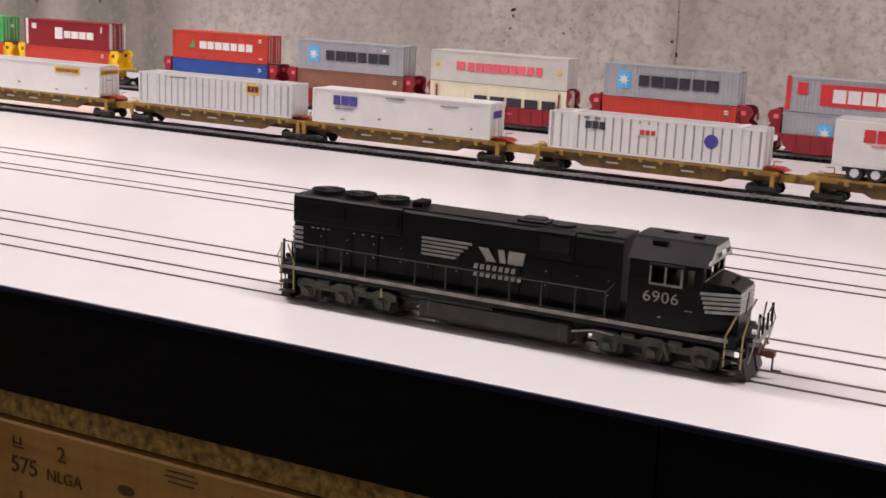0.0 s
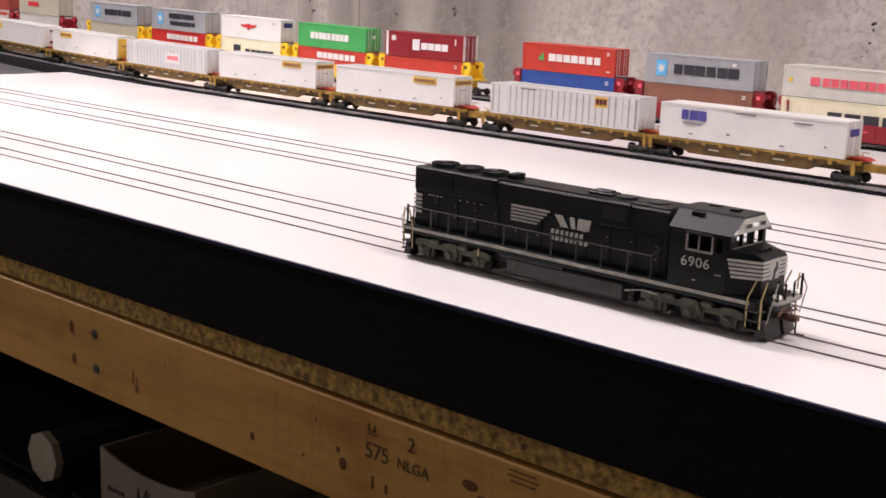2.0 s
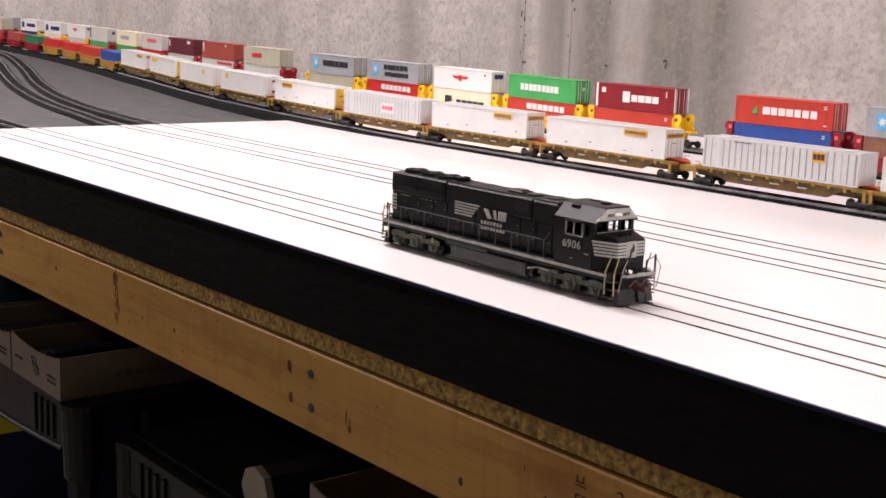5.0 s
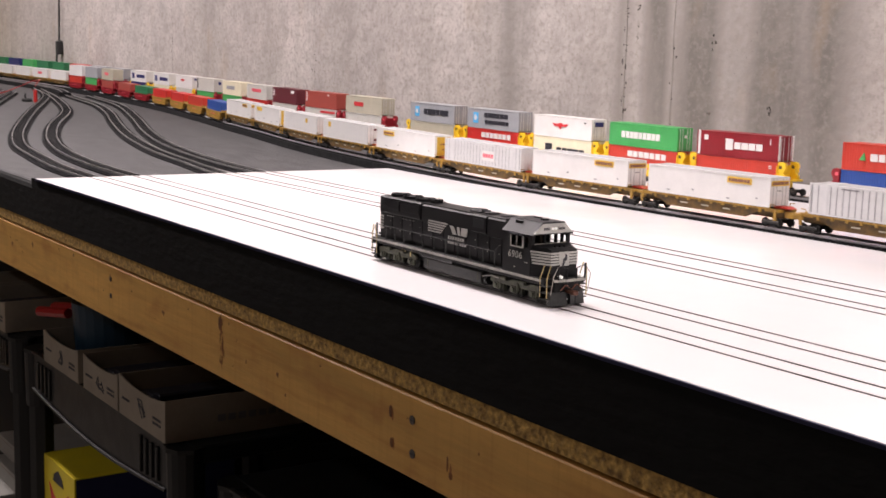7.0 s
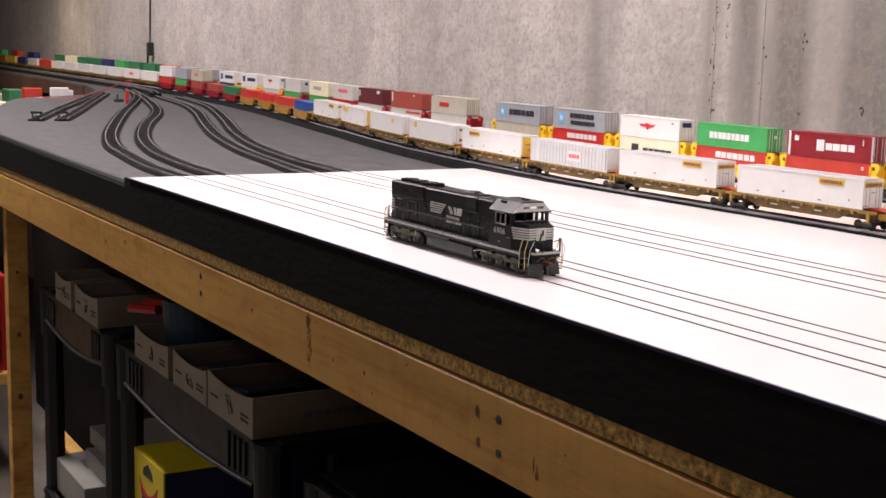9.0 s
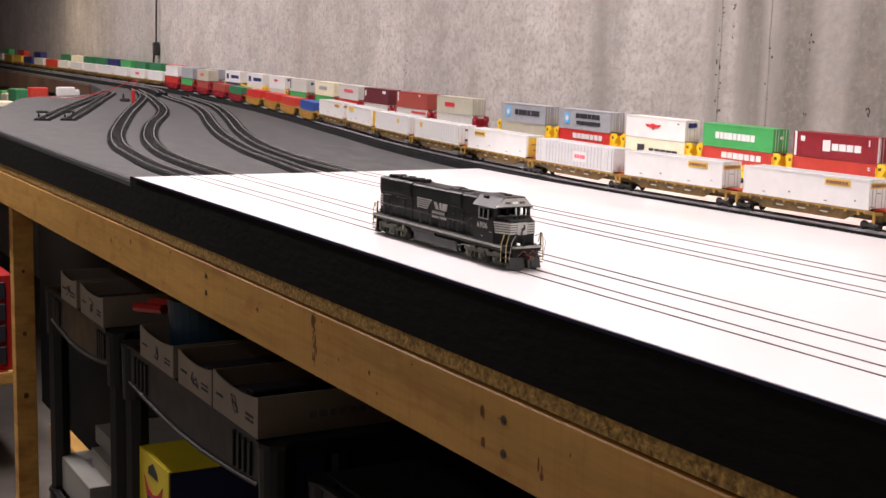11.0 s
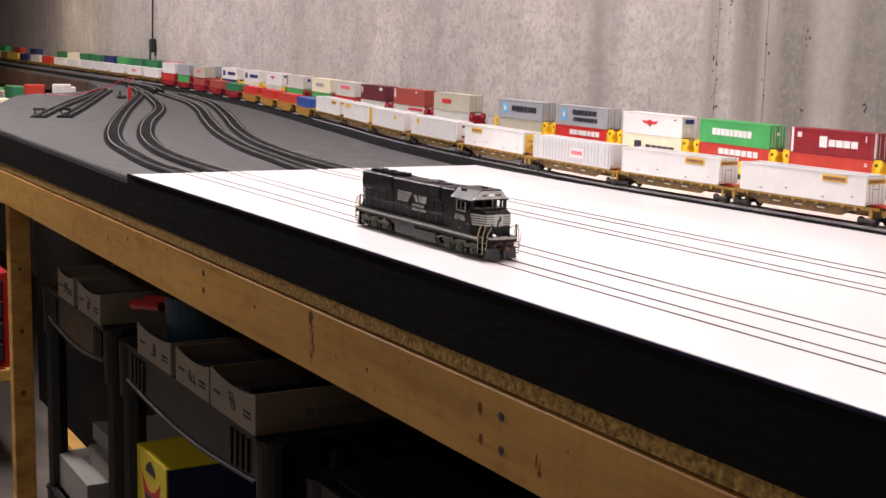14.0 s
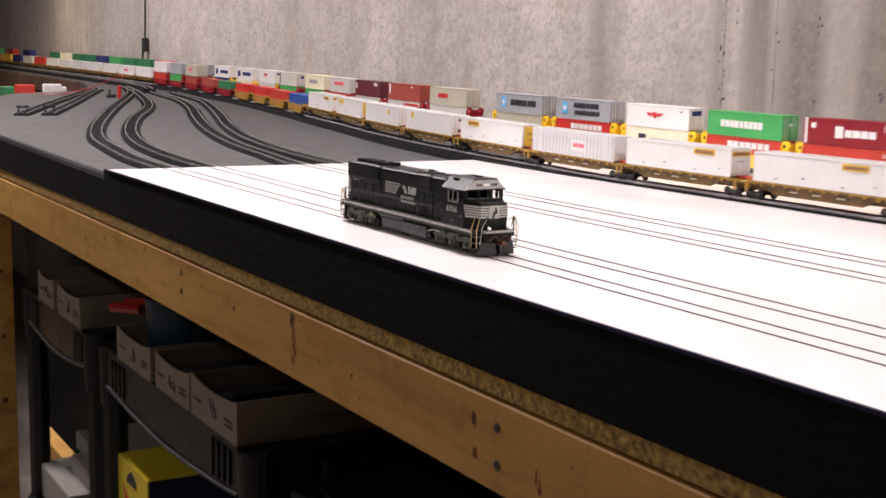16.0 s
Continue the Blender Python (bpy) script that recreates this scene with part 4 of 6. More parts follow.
FRONT = [
    (1.174, "ribs", "white", [("word", (-0.048, 0.0215, 0.006, 3, 0.0058, 41), "ink"), ("bar", [(-0.058, -0.053, 0.0262, 0.028), (-0.049, -0.044, 0.0262, 0.028)], "seam"), ("bar", [(-0.012, 0.004, 0.0165, 0.0255)], "white"), ("word", (-0.004, 0.0195, 0.004, 3, 0.0045, 42), "orange_red"), ("shape", [(0.047 + 0.0055 * math.cos(k * 0.524), 0.0175 + 0.0055 * math.sin(k * 0.524)) for k in range(12)], "purple"), ("bar", [(0.0425, 0.0515, 0.0183, 0.0196), (0.0425, 0.0515, 0.0154, 0.0167)], "white")], "white ribbed container with small badges", "roof_grey"),
    (0.945, "smooth", "white", [("word", (-0.054, 0.021, 0.0085, 3, 0.0085, 43), "purple"), ("bar", [(-0.064, -0.046, 0.0132, 0.0142)], "seam"), ("bar", [(-0.013, 0.006, 0.0263, 0.0272), (0.041, 0.058, 0.024, 0.025)], "seam"), ("end_word", (0.0, 0.0205, 0.006, 3, 0.005, 44), "purple")] + tick, "plain white container with a dark blue mark", "white"),
    (0.746, "ribs", "silver", [("bar", [(0.039, 0.053, 0.018, 0.0275)], "label_yellow"), ("word", (0.0462, 0.023, 0.0055, 3, 0.0042, 45), "maroon"), ("bar", [(-0.05, -0.03, 0.0268, 0.0278)], "seam")], "silver ribbed container with a yellow tag", "roof_grey"),
    (0.521, "smooth", "white", yellow_tag + tick, "white container with yellow tags", "roof_grey"),
    (0.3112, "smooth", "white", yellow_tag + tick, "white container with yellow tags", "roof_grey"),
    (0.1115, "ribs", "silver", [("bar", [(0.002, 0.03, 0.0075, 0.0205)], "white"), ("word", (0.016, 0.014, 0.005, 4, 0.006, 46), "pink")], "silver ribbed container with a pale panel", "roof_grey"),
    (-0.093, "smooth", "white", [("bar", [(-0.065, -0.033, 0.02, 0.0265)], "label_yellow"), ("word", (-0.049, 0.0235, 0.003, 6, 0.0048, 47), "brown"), ("end_bar", [(-0.0105, 0.0105, 0.0022, 0.028)], "label_yellow"), ("end_bar", [(-0.006, 0.006, 0.017, 0.019), (-0.003, 0.003, 0.009, 0.0115)], "brown")] + tick, "white container with yellow tag and yellow doors", "roof_grey"),
    (-0.297, "ribs", "white", [("bar", [(-0.066, -0.056, 0.018, 0.026)], "label_yellow"), ("end_bar", [(-0.004, 0.003, 0.022, 0.025), (-0.004, 0.003, 0.006, 0.0095)], "maroon")], "white ribbed container with a small yellow tag", "roof_grey"),
    (-0.499, "ribs", "white", [("bar", [(0.03, 0.04, 0.017, 0.024)], "label_yellow")], "white ribbed container with a small yellow tag", "roof_grey"),
    (-0.7, "smooth", "white", [("bar", [(-0.07, -0.036, 0.02, 0.027)], "label_yellow"), ("end_bar", [(-0.0105, 0.0105, 0.0022, 0.028)], "label_yellow")] + tick, "white container with yellow tag and yellow doors", "roof_grey"),
    (-0.903, "smooth", "white", yellow_tag + tick, "white container with yellow tags", "roof_grey"),
]
FAR_FRONT = [(-2.657, "white"), (-2.862, "white"), (-3.07, "white"), (-3.28, "white"), (-3.49, "white"), (-3.7, "white"), (-3.92, "white"), (-4.14, "orange_red"), (-4.36, "light_grey"), (-4.58, "navy"), (-4.8, "label_yellow"), (-5.02, "ochre_clean"), (-5.24, "light_grey"), (-5.46, "yellow"), (-5.68, "orange_red")]
first = None


def put_spine(cx):
    global first
    if first is None:
        first = spine_car("ochre yellow skeleton spine car carrying a container", F * 0.97)
        first.matrix_basis = seat(FLAT_LINE, cx, RAILTOP)
    else:
        copy_thing(first, seat(FLAT_LINE, cx, RAILTOP))


DECK = RAILTOP + DECKH
SHRINK = Matrix.Diagonal((0.97, 1.0, 0.97, 1.0))


def along(x):
    """Where a box of the spine-car train stands, from its place in the train."""
    k = min(1.0, 0.97 + 0.03 * max(0.0, -0.95 - x) / 1.25)
    return 1.557 + (x - 1.557) * k


for x, style, colour, marks, label, roof in FRONT:
    cx = along(x + F / 2)
    put_spine(cx)
    c = container("container", label + " on a spine car", F, 0.0302, colour, style, marks, roof=roof, group="containers of the spine-car train")
    c.matrix_basis = seat(FLAT_LINE, cx, DECK) @ SHRINK
    if style == "ribs":
        for a in (-F / 2 + 0.02, F / 2 - 0.02):
            part("lift_frame", boxes((a - 0.0022, a + 0.0022, -WID / 2 - 0.0002, WID / 2 + 0.0002, 0.001, 0.0306)), colour, c, "plain lifting frame")
for x, colour in FAR_FRONT:
    cx = x + F / 2
    put_spine(cx)
    c = container("container", colour.replace("_", " ") + " container on a distant spine car", F, 0.0302, colour, "smooth", [("word", (0.0, 0.016, 0.008, 4, 0.012, 52), "pink")] if x == -2.862 else [], near=False, group="containers of the spine-car train")
    c.matrix_basis = seat(FLAT_LINE, cx, DECK) @ SHRINK
# single and stacked boxes in well cars further along the same train
for x, car, low, high in ((-1.084, "yellow", "blue", None), (-1.254, "yellow", "orange_red", None), (-1.424, "yellow", "red", None), (-1.595, "yellow", "red", None), (-1.766, "dark_red", "dark_green", None), (-1.937, "dark_red", "brick_red", None),
                          (-2.109, "dark_red", "brick_red", "tan"), (-2.28, "dark_red", "green", "grey"), (-2.452, "dark_red", "orange_red", "white")):
    cx = along(x + S / 2)
    kind_ = car if high else car + "_low"
    if kind_ not in made:
        made[kind_] = well_car("ochre_clean" if car == "yellow" else car, {"yellow": "yellow low well car with a single container", "dark_red": "dark red low well car with a single container"}[car], S, guides=False)
        made[kind_].matrix_basis = seat(FLAT_LINE, cx, RAILTOP)
    else:
        copy_thing(made[kind_], seat(FLAT_LINE, cx, RAILTOP))
    b = container("lower_container", low.replace("_", " ") + " container sitting low in the well car", S, 0.031, low, "smooth", [], near=False, group="containers of the spine-car train")
    b.matrix_basis = seat(FLAT_LINE, cx, TOP + 0.012)
    if high:
        c = container("upper_container", high + " container stacked on another", S, 0.0315, high, "smooth", [("word", (-0.01, 0.017, 0.008, 4, 0.01, 61), "pink")] if high == "tan" else [], near=False, group="containers of the spine-car train")
        c.matrix_basis = seat(FLAT_LINE, cx, TOP + 0.0445)


# form-panel joints and chipped scars on the wall
joints = thing("wall_joint", "thin cast ridges between the wall's form panels", "wall joint", kind="structure")
for x in (-3.66, -2.74, -1.9, -1.053, 0.006, 0.115, 1.145):
    bm = bmesh.new()
    rnd = random.Random(int(x * 100))
    pts = [(x + rnd.uniform(-0.002, 0.002), 0.9 + i * 0.05) for i in range(31)]
    prism(bm, [(a - 0.0015, z) for a, z in pts] + [(a + 0.002, z) for a, z in pts[::-1]], WALL - 0.0012, WALL + 0.01)
    part("ridge", bm, "concrete", joints)
rnd = random.Random(5)
for x0, z0, n, dz in ((0.006, 1.02, 22, 0.011), (0.03, 1.2, 5, 0.02), (-1.9, 1.12, 9, 0.012), (1.145, 1.07, 9, 0.012), (-1.05, 1.12, 5, 0.01), (0.95, 1.1, 3, 0.005)):
    for i in range(n):
        bm = bmesh.new()
        bmesh.ops.create_icosphere(bm, subdivisions=1, radius=1, matrix=Matrix.LocRotScale((x0 + rnd.gauss(0, 0.0035), WALL, z0 + i * dz + rnd.gauss(0, 0.004)), Euler((0, rnd.uniform(0, 3), 0)), (rnd.uniform(0.0008, 0.0024), 0.0006, rnd.uniform(0.0015, 0.0045))))
        part("chip", bm, "chip_dark", joints)
# crumbled pits strung along two of the panel joints
rp = random.Random(8)
for xj, n, lo, hi, big in ((0.006, 17, 1.03, 1.17, 0.0042), (0.115, 9, 1.04, 1.19, 0.0026), (0.315, 4, 1.08, 1.11, 0.003), (0.2, 7, 1.05, 1.22, 0.0022)):
    for i in range(n):
        z = rp.uniform(lo, hi)
        bm = bmesh.new()
        bmesh.ops.create_icosphere(bm, subdivisions=1, radius=1, matrix=Matrix.LocRotScale((xj + rp.gauss(0, 0.003), WALL, z), Matrix.Rotation(rp.uniform(-0.5, 0.5), 3, "Y").to_quaternion(), (big * rp.uniform(0.3, 0.8), 0.0012, big * rp.uniform(0.5, 1.4))))
        part("pit", bm, "chip_dark", joints)

# road trailer on the last spine car
put_spine(along(1.40 + F / 2))
tr = thing("semi_trailer", "white highway trailer with red marks riding on a spine car", "trailer")
tr.matrix_basis = seat(FLAT_LINE, along(1.40 + 0.085), DECK - 0.001) @ SHRINK
part("body", boxes((-0.085, 0.085, -0.0142, 0.0142, 0.0115, 0.0448), bevel=0.0005), "white", tr)
part("roof", boxes((-0.0845, 0.0845, -0.0138, 0.0138, 0.0446, 0.0453)), "roof_grey", tr)
part("side_rail", boxes((-0.085, 0.085, -0.0146, -0.014, 0.0105, 0.0125), (-0.085, 0.085, 0.014, 0.0146, 0.0105, 0.0125)), "silver", tr)
for mark in blocks(-0.045, 0.034, 0.0095, 4, 0.0098, 71):
    part("lettering_bar", boxes(*[(x0, x1, -0.0146, -0.0139, z0, z1) for x0, x1, z0, z1 in mark]), "red_ink", tr)
part("marking", boxes((-0.058, -0.03, -0.0145, -0.0141, 0.0262, 0.0274)), "pink", tr)
for x in (-0.068, -0.053):
    for s in (-1, 1):
        w = part("wheel", rods(((x, s * 0.0085, 0.0062), (x, s * 0.0138, 0.0062), 0.0062)), "rubber", tr)
        part("rim", rods(((x, s * 0.0135, 0.0062), (x, s * 0.0141, 0.0062), 0.0034)), "silver", w)
part("axle_frame", boxes((-0.078, -0.043, -0.008, 0.008, 0.006, 0.0115)), "ink", tr)


# ---- locomotive: six axles, wide cab; +x is forward, z = 0 the rail head ----
def locomotive():
    g = thing("diesel_locomotive", "black six-axle model diesel locomotive with white stripes and numbers", "model locomotive")
    B, W_ = "loco_black", "white_paint"
    # walkway frame
    fr = part("frame", boxes((-0.1075, 0.1045, -0.0168, 0.0168, 0.0142, 0.0186), (-0.1, 0.098, -0.012, 0.012, 0.0105, 0.0145), bevel=0.0004), B, g)
    part("sill_stripe", boxes((-0.107, 0.101, -0.01705, -0.0167, 0.0164, 0.0181), (-0.107, 0.101, 0.0167, 0.01705, 0.0164, 0.0181)), "sill_paint", fr, "dirty white stripe along the sill")
    # long hood with bevelled shoulders
    bm = bmesh.new()
    hood = [(-0.0112, 0.0186), (-0.0112, 0.0511), (-0.0102, 0.0522), (0.0102, 0.0522), (0.0112, 0.0511), (0.0112, 0.0186)]
    prism(bm, hood, -0.1035, 0.0545, axis="x")
    h = part("long_hood", bm, B, g)
    part("hood_roof", boxes((-0.06, 0.0545, -0.0088, 0.0088, 0.0521, 0.0528)), B, h)
    # flared radiator section
    bm = bmesh.new()
    prism(bm, [(-0.0113, 0.0392), (-0.0117, 0.0398), (-0.0117, 0.0518), (-0.0108, 0.0528), (0.0108, 0.0528), (0.0117, 0.0518), (0.0117, 0.0398), (0.0113, 0.0392)], -0.1038, -0.0475, axis="x")
    rad = part("radiator_section", bm, B, g)
    for s in (-1, 1):
        for x0, x1 in ((-0.1015, -0.0765), (-0.0755, -0.0495)):
            gr = part("grille", boxes((x0, x1, s * 0.0117 - 0.0003, s * 0.0117 + 0.0003, 0.0428, 0.0505)), "loco_roof", rad)
            part("slats", boxes(*[(x0, x1, s * 0.012 - 0.0002, s * 0.012 + 0.0002, 0.0432 + i * 0.0009, 0.0436 + i * 0.0009) for i in range(8)]), B, gr)
    for x in (-0.0925, -0.0755, -0.0585):
        f = part("radiator_fan", rods(((x, 0, 0.0526), (x, 0, 0.0549), 0.0074)), B, g)
        bm = bmesh.new()
        bmesh.ops.create_cone(bm, cap_ends=False, segments=24, radius1=0.0078, radius2=0.0078, depth=0.0026, matrix=Matrix.Translation((x, 0, 0.0537)))
        part("rim", bm, "loco_roof", f)
        bm = rods(*[((x, 0, 0.0551), (x + 0.0073 * math.cos(a * 0.785), 0.0073 * math.sin(a * 0.785), 0.0551), 0.0003) for a in range(8)])
        rod(bm, (x, 0, 0.0549), (x, 0, 0.0553), 0.002)
        part("guard", bm, "loco_roof", f)
    horn = part("air_horn", boxes((-0.0465, -0.0415, -0.004, 0.004, 0.0525, 0.0545)), B, g)
    for i in range(3):
        part("trumpet", rods(((-0.046, -0.003 + i * 0.003, 0.055), (-0.041, -0.003 + i * 0.003, 0.055), 0.0011)), B, horn)
    part("exhaust_stack", boxes((0.004, 0.018, -0.0045, 0.0045, 0.0525, 0.0543), (0.006, 0.016, -0.003, 0.003, 0.054, 0.0552), bevel=0.0005), "loco_roof", g)
    # dynamic brake bay behind the cab
    bm = bmesh.new()
    prism(bm, [(-0.0113, 0.0395), (-0.0118, 0.0402), (-0.0118, 0.0515), (-0.0108, 0.0526), (0.0108, 0.0526), (0.0118, 0.0515), (0.0118, 0.0402), (0.0113, 0.0395)], 0.0165, 0.0335, axis="x")
    db = part("brake_bay", bm, B, g)
    for s in (-1, 1):
        part("grille", boxes((0.0185, 0.0315, s * 0.0118 - 0.0003, s * 0.0118 + 0.0003, 0.043, 0.0498)), "loco_roof", db)
    for x in (0.024, 0.042):
        part("roof_fan", rods(((x, 0, 0.0524), (x, 0, 0.0538), 0.0055)), "loco_roof", db)
    part("roof_hatch", boxes((0.034, 0.054, -0.0098, 0.0098, 0.052, 0.0533), bevel=0.0004), B, g)
    # hood doors with latches
    for s in (-1, 1):
        for i in range(11):
            x = -0.099 + i * 0.0138
            d = part("hood_door", boxes((x, x + 0.0124, s * 0.0114 - 0.0002, s * 0.0114 + 0.0002, 0.021, 0.0385)), B, h)
            part("latch", boxes((x + 0.010, x + 0.0107, s * 0.0117 - 0.0002, s * 0.0117 + 0.0002, 0.0335, 0.0339), (x + 0.010, x + 0.0107, s * 0.0117 - 0.0002, s * 0.0117 + 0.0002, 0.027, 0.0274)), "sill_paint", d)
    part("builder_marks", boxes(*[(-0.094 + i * 0.0028, -0.0924 + i * 0.0028, -0.0119, -0.0114, 0.0372, 0.0377) for i in range(4)], *[(-0.072 + i * 0.0048, -0.0708 + i * 0.0048, -0.0119, -0.0114, 0.0372, 0.0377) for i in range(4)]), W_, h)
    # side emblem: striped flag and plain blocks
    for s in (-1, 1):
        y = s * 0.0118
        for i in range(5):
            part("flag_stripe", boxes((-0.037, -0.0128 - i * 0.0019, y - 0.0002, y + 0.0002, 0.0402 - i * 0.0019, 0.0413 - i * 0.0019)), W_, h, "white flag stripe")
        for pts in ([(-0.0095, 0.0402), (-0.005, 0.0402), (-0.001, 0.0342), (-0.0055, 0.0342)], [(-0.0005, 0.0402), (0.0022, 0.0402), (0.0034, 0.0342), (0.0006, 0.0342)], [(0.0046, 0.0402), (0.0122, 0.0402), (0.0112, 0.0342), (0.0042, 0.0342)]):
            bm = bmesh.new()
            prism(bm, pts, y - 0.0002, y + 0.0002)
            part("emblem", bm, W_, h, "white slanted block emblem")
        for n, z in ((7, 0.03), (8, 0.0265)):
            for i in range(n):
                a = -0.0115 + i * 0.0029
                bm = bmesh.new()
                prism(bm, [(a, z), (a + 0.0017, z), (a + 0.0021, z + 0.0024), (a + 0.0004, z + 0.0024)], y - 0.0002, y + 0.0002)
                part("lettering_bar", bm, W_, h)
    # rear stripes
    for s in (-1, 1):
        part("rear_stripe", boxes(*[(-0.1041, -0.0985, s * 0.0115 - 0.0003, s * 0.0115 + 0.0003, 0.026 + i * 0.0024, 0.0274 + i * 0.0024) for i in range(5)]), W_, h)
    part("rear_stripe", boxes(*[(-0.1042, -0.1036, -0.0107, 0.0107, 0.026 + i * 0.0024, 0.0274 + i * 0.0024) for i in range(5)]), W_, h)
    # cab
    cab = part("cab", boxes((0.0590, 0.0885, -0.0165, 0.0165, 0.0186, 0.0378)), B, g)
    bm = bmesh.new()
    prism(bm, [(-0.0164, 0.0474), (-0.0095, 0.0548), (0.0095, 0.0548), (0.0164, 0.0474)], 0.0591, 0.0884, axis="x")
    part("cab_top", bm, B, cab)
    part("back_wall", boxes((0.0591, 0.0602, -0.0164, 0.0164, 0.0377, 0.0475)), B, cab)
    for s in (-1, 1):
        for x0, x1 in ((0.0602, 0.0687), (0.0737, 0.0747), (0.0802, 0.0827), (0.0857, 0.0884)):
            part("side_post", boxes((x0, x1, min(s * 0.0155, s * 0.0164), max(s * 0.0155, s * 0.0164), 0.0377, 0.0475)), B, cab)
        part("side_header", boxes((0.0602, 0.0884, min(s * 0.0155, s * 0.0163), max(s * 0.0155, s * 0.0163), 0.0448, 0.0476)), B, cab)
    for y in (-0.007, 0.007):
        part("seat", boxes((0.067, 0.072, y - 0.0025, y + 0.0025, 0.0377, 0.0435), bevel=0.0006), "fascia_brown", cab, "small brown crew seat")
    bm = bmesh.new()
    prism(bm, [(-0.0172, 0.0468), (-0.0098, 0.0546), (-0.0092, 0.0556), (0.0092, 0.0556), (0.0098, 0.0546), (0.0172, 0.0468), (0.0165, 0.0464), (0, 0.051), (-0.0165, 0.0464)], 0.0585, 0.0915, axis="x")
    roof = part("cab_roof", bm, "loco_roof", g)
    part("roof_hatch", boxes((0.0665, 0.0725, -0.012, -0.009, 0.0526, 0.0545), (0.0665, 0.072, 0.003, 0.006, 0.0554, 0.0562)), B, roof)
    part("antenna", boxes((0.08, 0.084, -0.002, 0.002, 0.0555, 0.0567)), B, roof)
    # slanted front of the cab: number boards, headlight, windscreens
    bm = bmesh.new()
    prism(bm, [(-0.0165, 0.0478), (-0.0092, 0.0545), (0.0092, 0.0545), (0.0165, 0.0478)], 0.0908, 0.0918, axis="x")
    brow = part("cab_brow", bm, W_, g, "white brow over the windscreens")
    part("number_board", boxes((0.092, 0.0924, -0.0095, -0.0035, 0.0495, 0.0525), (0.092, 0.0924, 0.0035, 0.0095, 0.0495, 0.0525)), "light_grey", brow)
    for s in (-0.009, 0.004):
        for i in range(4):
            part("number_board_bar", boxes((0.0923, 0.0926, s + i * 0.0013, s + i * 0.0013 + 0.0008, 0.05, 0.052)), "ink", brow)
    part("headlight", rods(((0.0918, -0.0012, 0.051), (0.0926, -0.0012, 0.051), 0.0010), ((0.0918, 0.0012, 0.051), (0.0926, 0.0012, 0.051), 0.0010)), "lens", brow)
    part("front_wall", boxes((0.0876, 0.0892, -0.016, 0.016, 0.0375, 0.0403)), B, cab)
    for y0, y1 in ((-0.0163, -0.0138), (-0.0056, -0.0046), (0.0046, 0.0056), (0.0138, 0.0163)):
        part("front_post", boxes((0.0876, 0.0892, y0, y1, 0.0402, 0.0476)), B, cab)
    part("front_header", boxes((0.0876, 0.0891, -0.0162, 0.0162, 0.0466, 0.0477)), B, cab)
    for y0, y1 in ((-0.0138, -0.0056), (-0.0046, 0.0046), (0.0056, 0.0138)):
        part("windscreen", boxes((0.0884, 0.0886, y0, y1, 0.0403, 0.0466)), "clear_glass", cab)
        part("window_frame", boxes((0.0891, 0.0895, y0, y1, 0.0402, 0.0406)), "sill_paint", cab)
    for s in (-1, 1):
        y = s * 0.0167
        for x0, x1 in ((0.0687, 0.0737), (0.0747, 0.0802), (0.0827, 0.0857)):
            part("side_window", boxes((x0, x1, s * 0.016 - 0.0001, s * 0.016 + 0.0001, 0.0378, 0.0448)), "clear_glass", cab)
        part("window_frame", boxes((0.0677, 0.0812, y - 0.0006, y + 0.0006, 0.0366, 0.0375), (0.0677, 0.0684, y - 0.0006, y + 0.0006, 0.0372, 0.0455), (0.0739, 0.0745, y - 0.0006, y + 0.0006, 0.0372, 0.0455), (0.0805, 0.0812, y - 0.0006, y + 0.0006, 0.0372, 0.0455)), "sill_paint", cab)
        part("sunshade", boxes((0.0677, 0.0817, min(y, y + s * 0.0022), max(y, y + s * 0.0022), 0.0452, 0.0462)), "loco_roof", cab)
        words("road_number", "6906", 0.0069, pose(0.0728, s * 0.01672, 0.0312, 90, 0, 0 if s < 0 else 180), W_, cab, spread=1.1)
        part("marking", boxes((0.083, 0.086, y - 0.0002, y + 0.0002, 0.027, 0.0275), (0.0720, 0.0735, y - 0.0002, y + 0.0002, 0.0225, 0.023)), "sill_paint", cab)
    # nose
    bm = bmesh.new()
    prism(bm, [(0.088, 0.0186), (0.088, 0.0402), (0.0995, 0.0390), (0.103, 0.0374), (0.103, 0.0186)], -0.0135, 0.0135)
    bm2 = [v for v in bm.verts if v.co.x > 0.098 and abs(v.co.y) > 0.01]
    for v in bm2:
        v.co.y *= 0.8
    for v in bm.verts:
        if v.co.x < 0.09:
            v.co.y *= 1.2
    nose = part("nose", bm, B, g)
    for i in range(5):
        z = 0.0275 + i * 0.0019
        hd = 0.0004
        bm = bmesh.new()
        for s in (-1, 1):
            a = [(0.0885 + 0.0006 * (4 - i), 0.0163 + hd), (0.1031 + hd, 0.0109 + hd), (0.1031 + hd, 0.0044), (0.103, 0.0044), (0.103, 0.0109), (0.0885 + 0.0006 * (4 - i), 0.0162)]
            prism(bm, [(p, s * q) for p, q in a], z, z + 0.0012, axis="z")
        part("nose_stripe", bm, W_, nose, "white stripe wrapped round the nose")
    part("nose_plate", boxes((0.103, 0.1034, -0.0042, 0.0042, 0.0268, 0.0366)), W_, nose, "pale plate with a dark emblem")
    bm = bmesh.new()
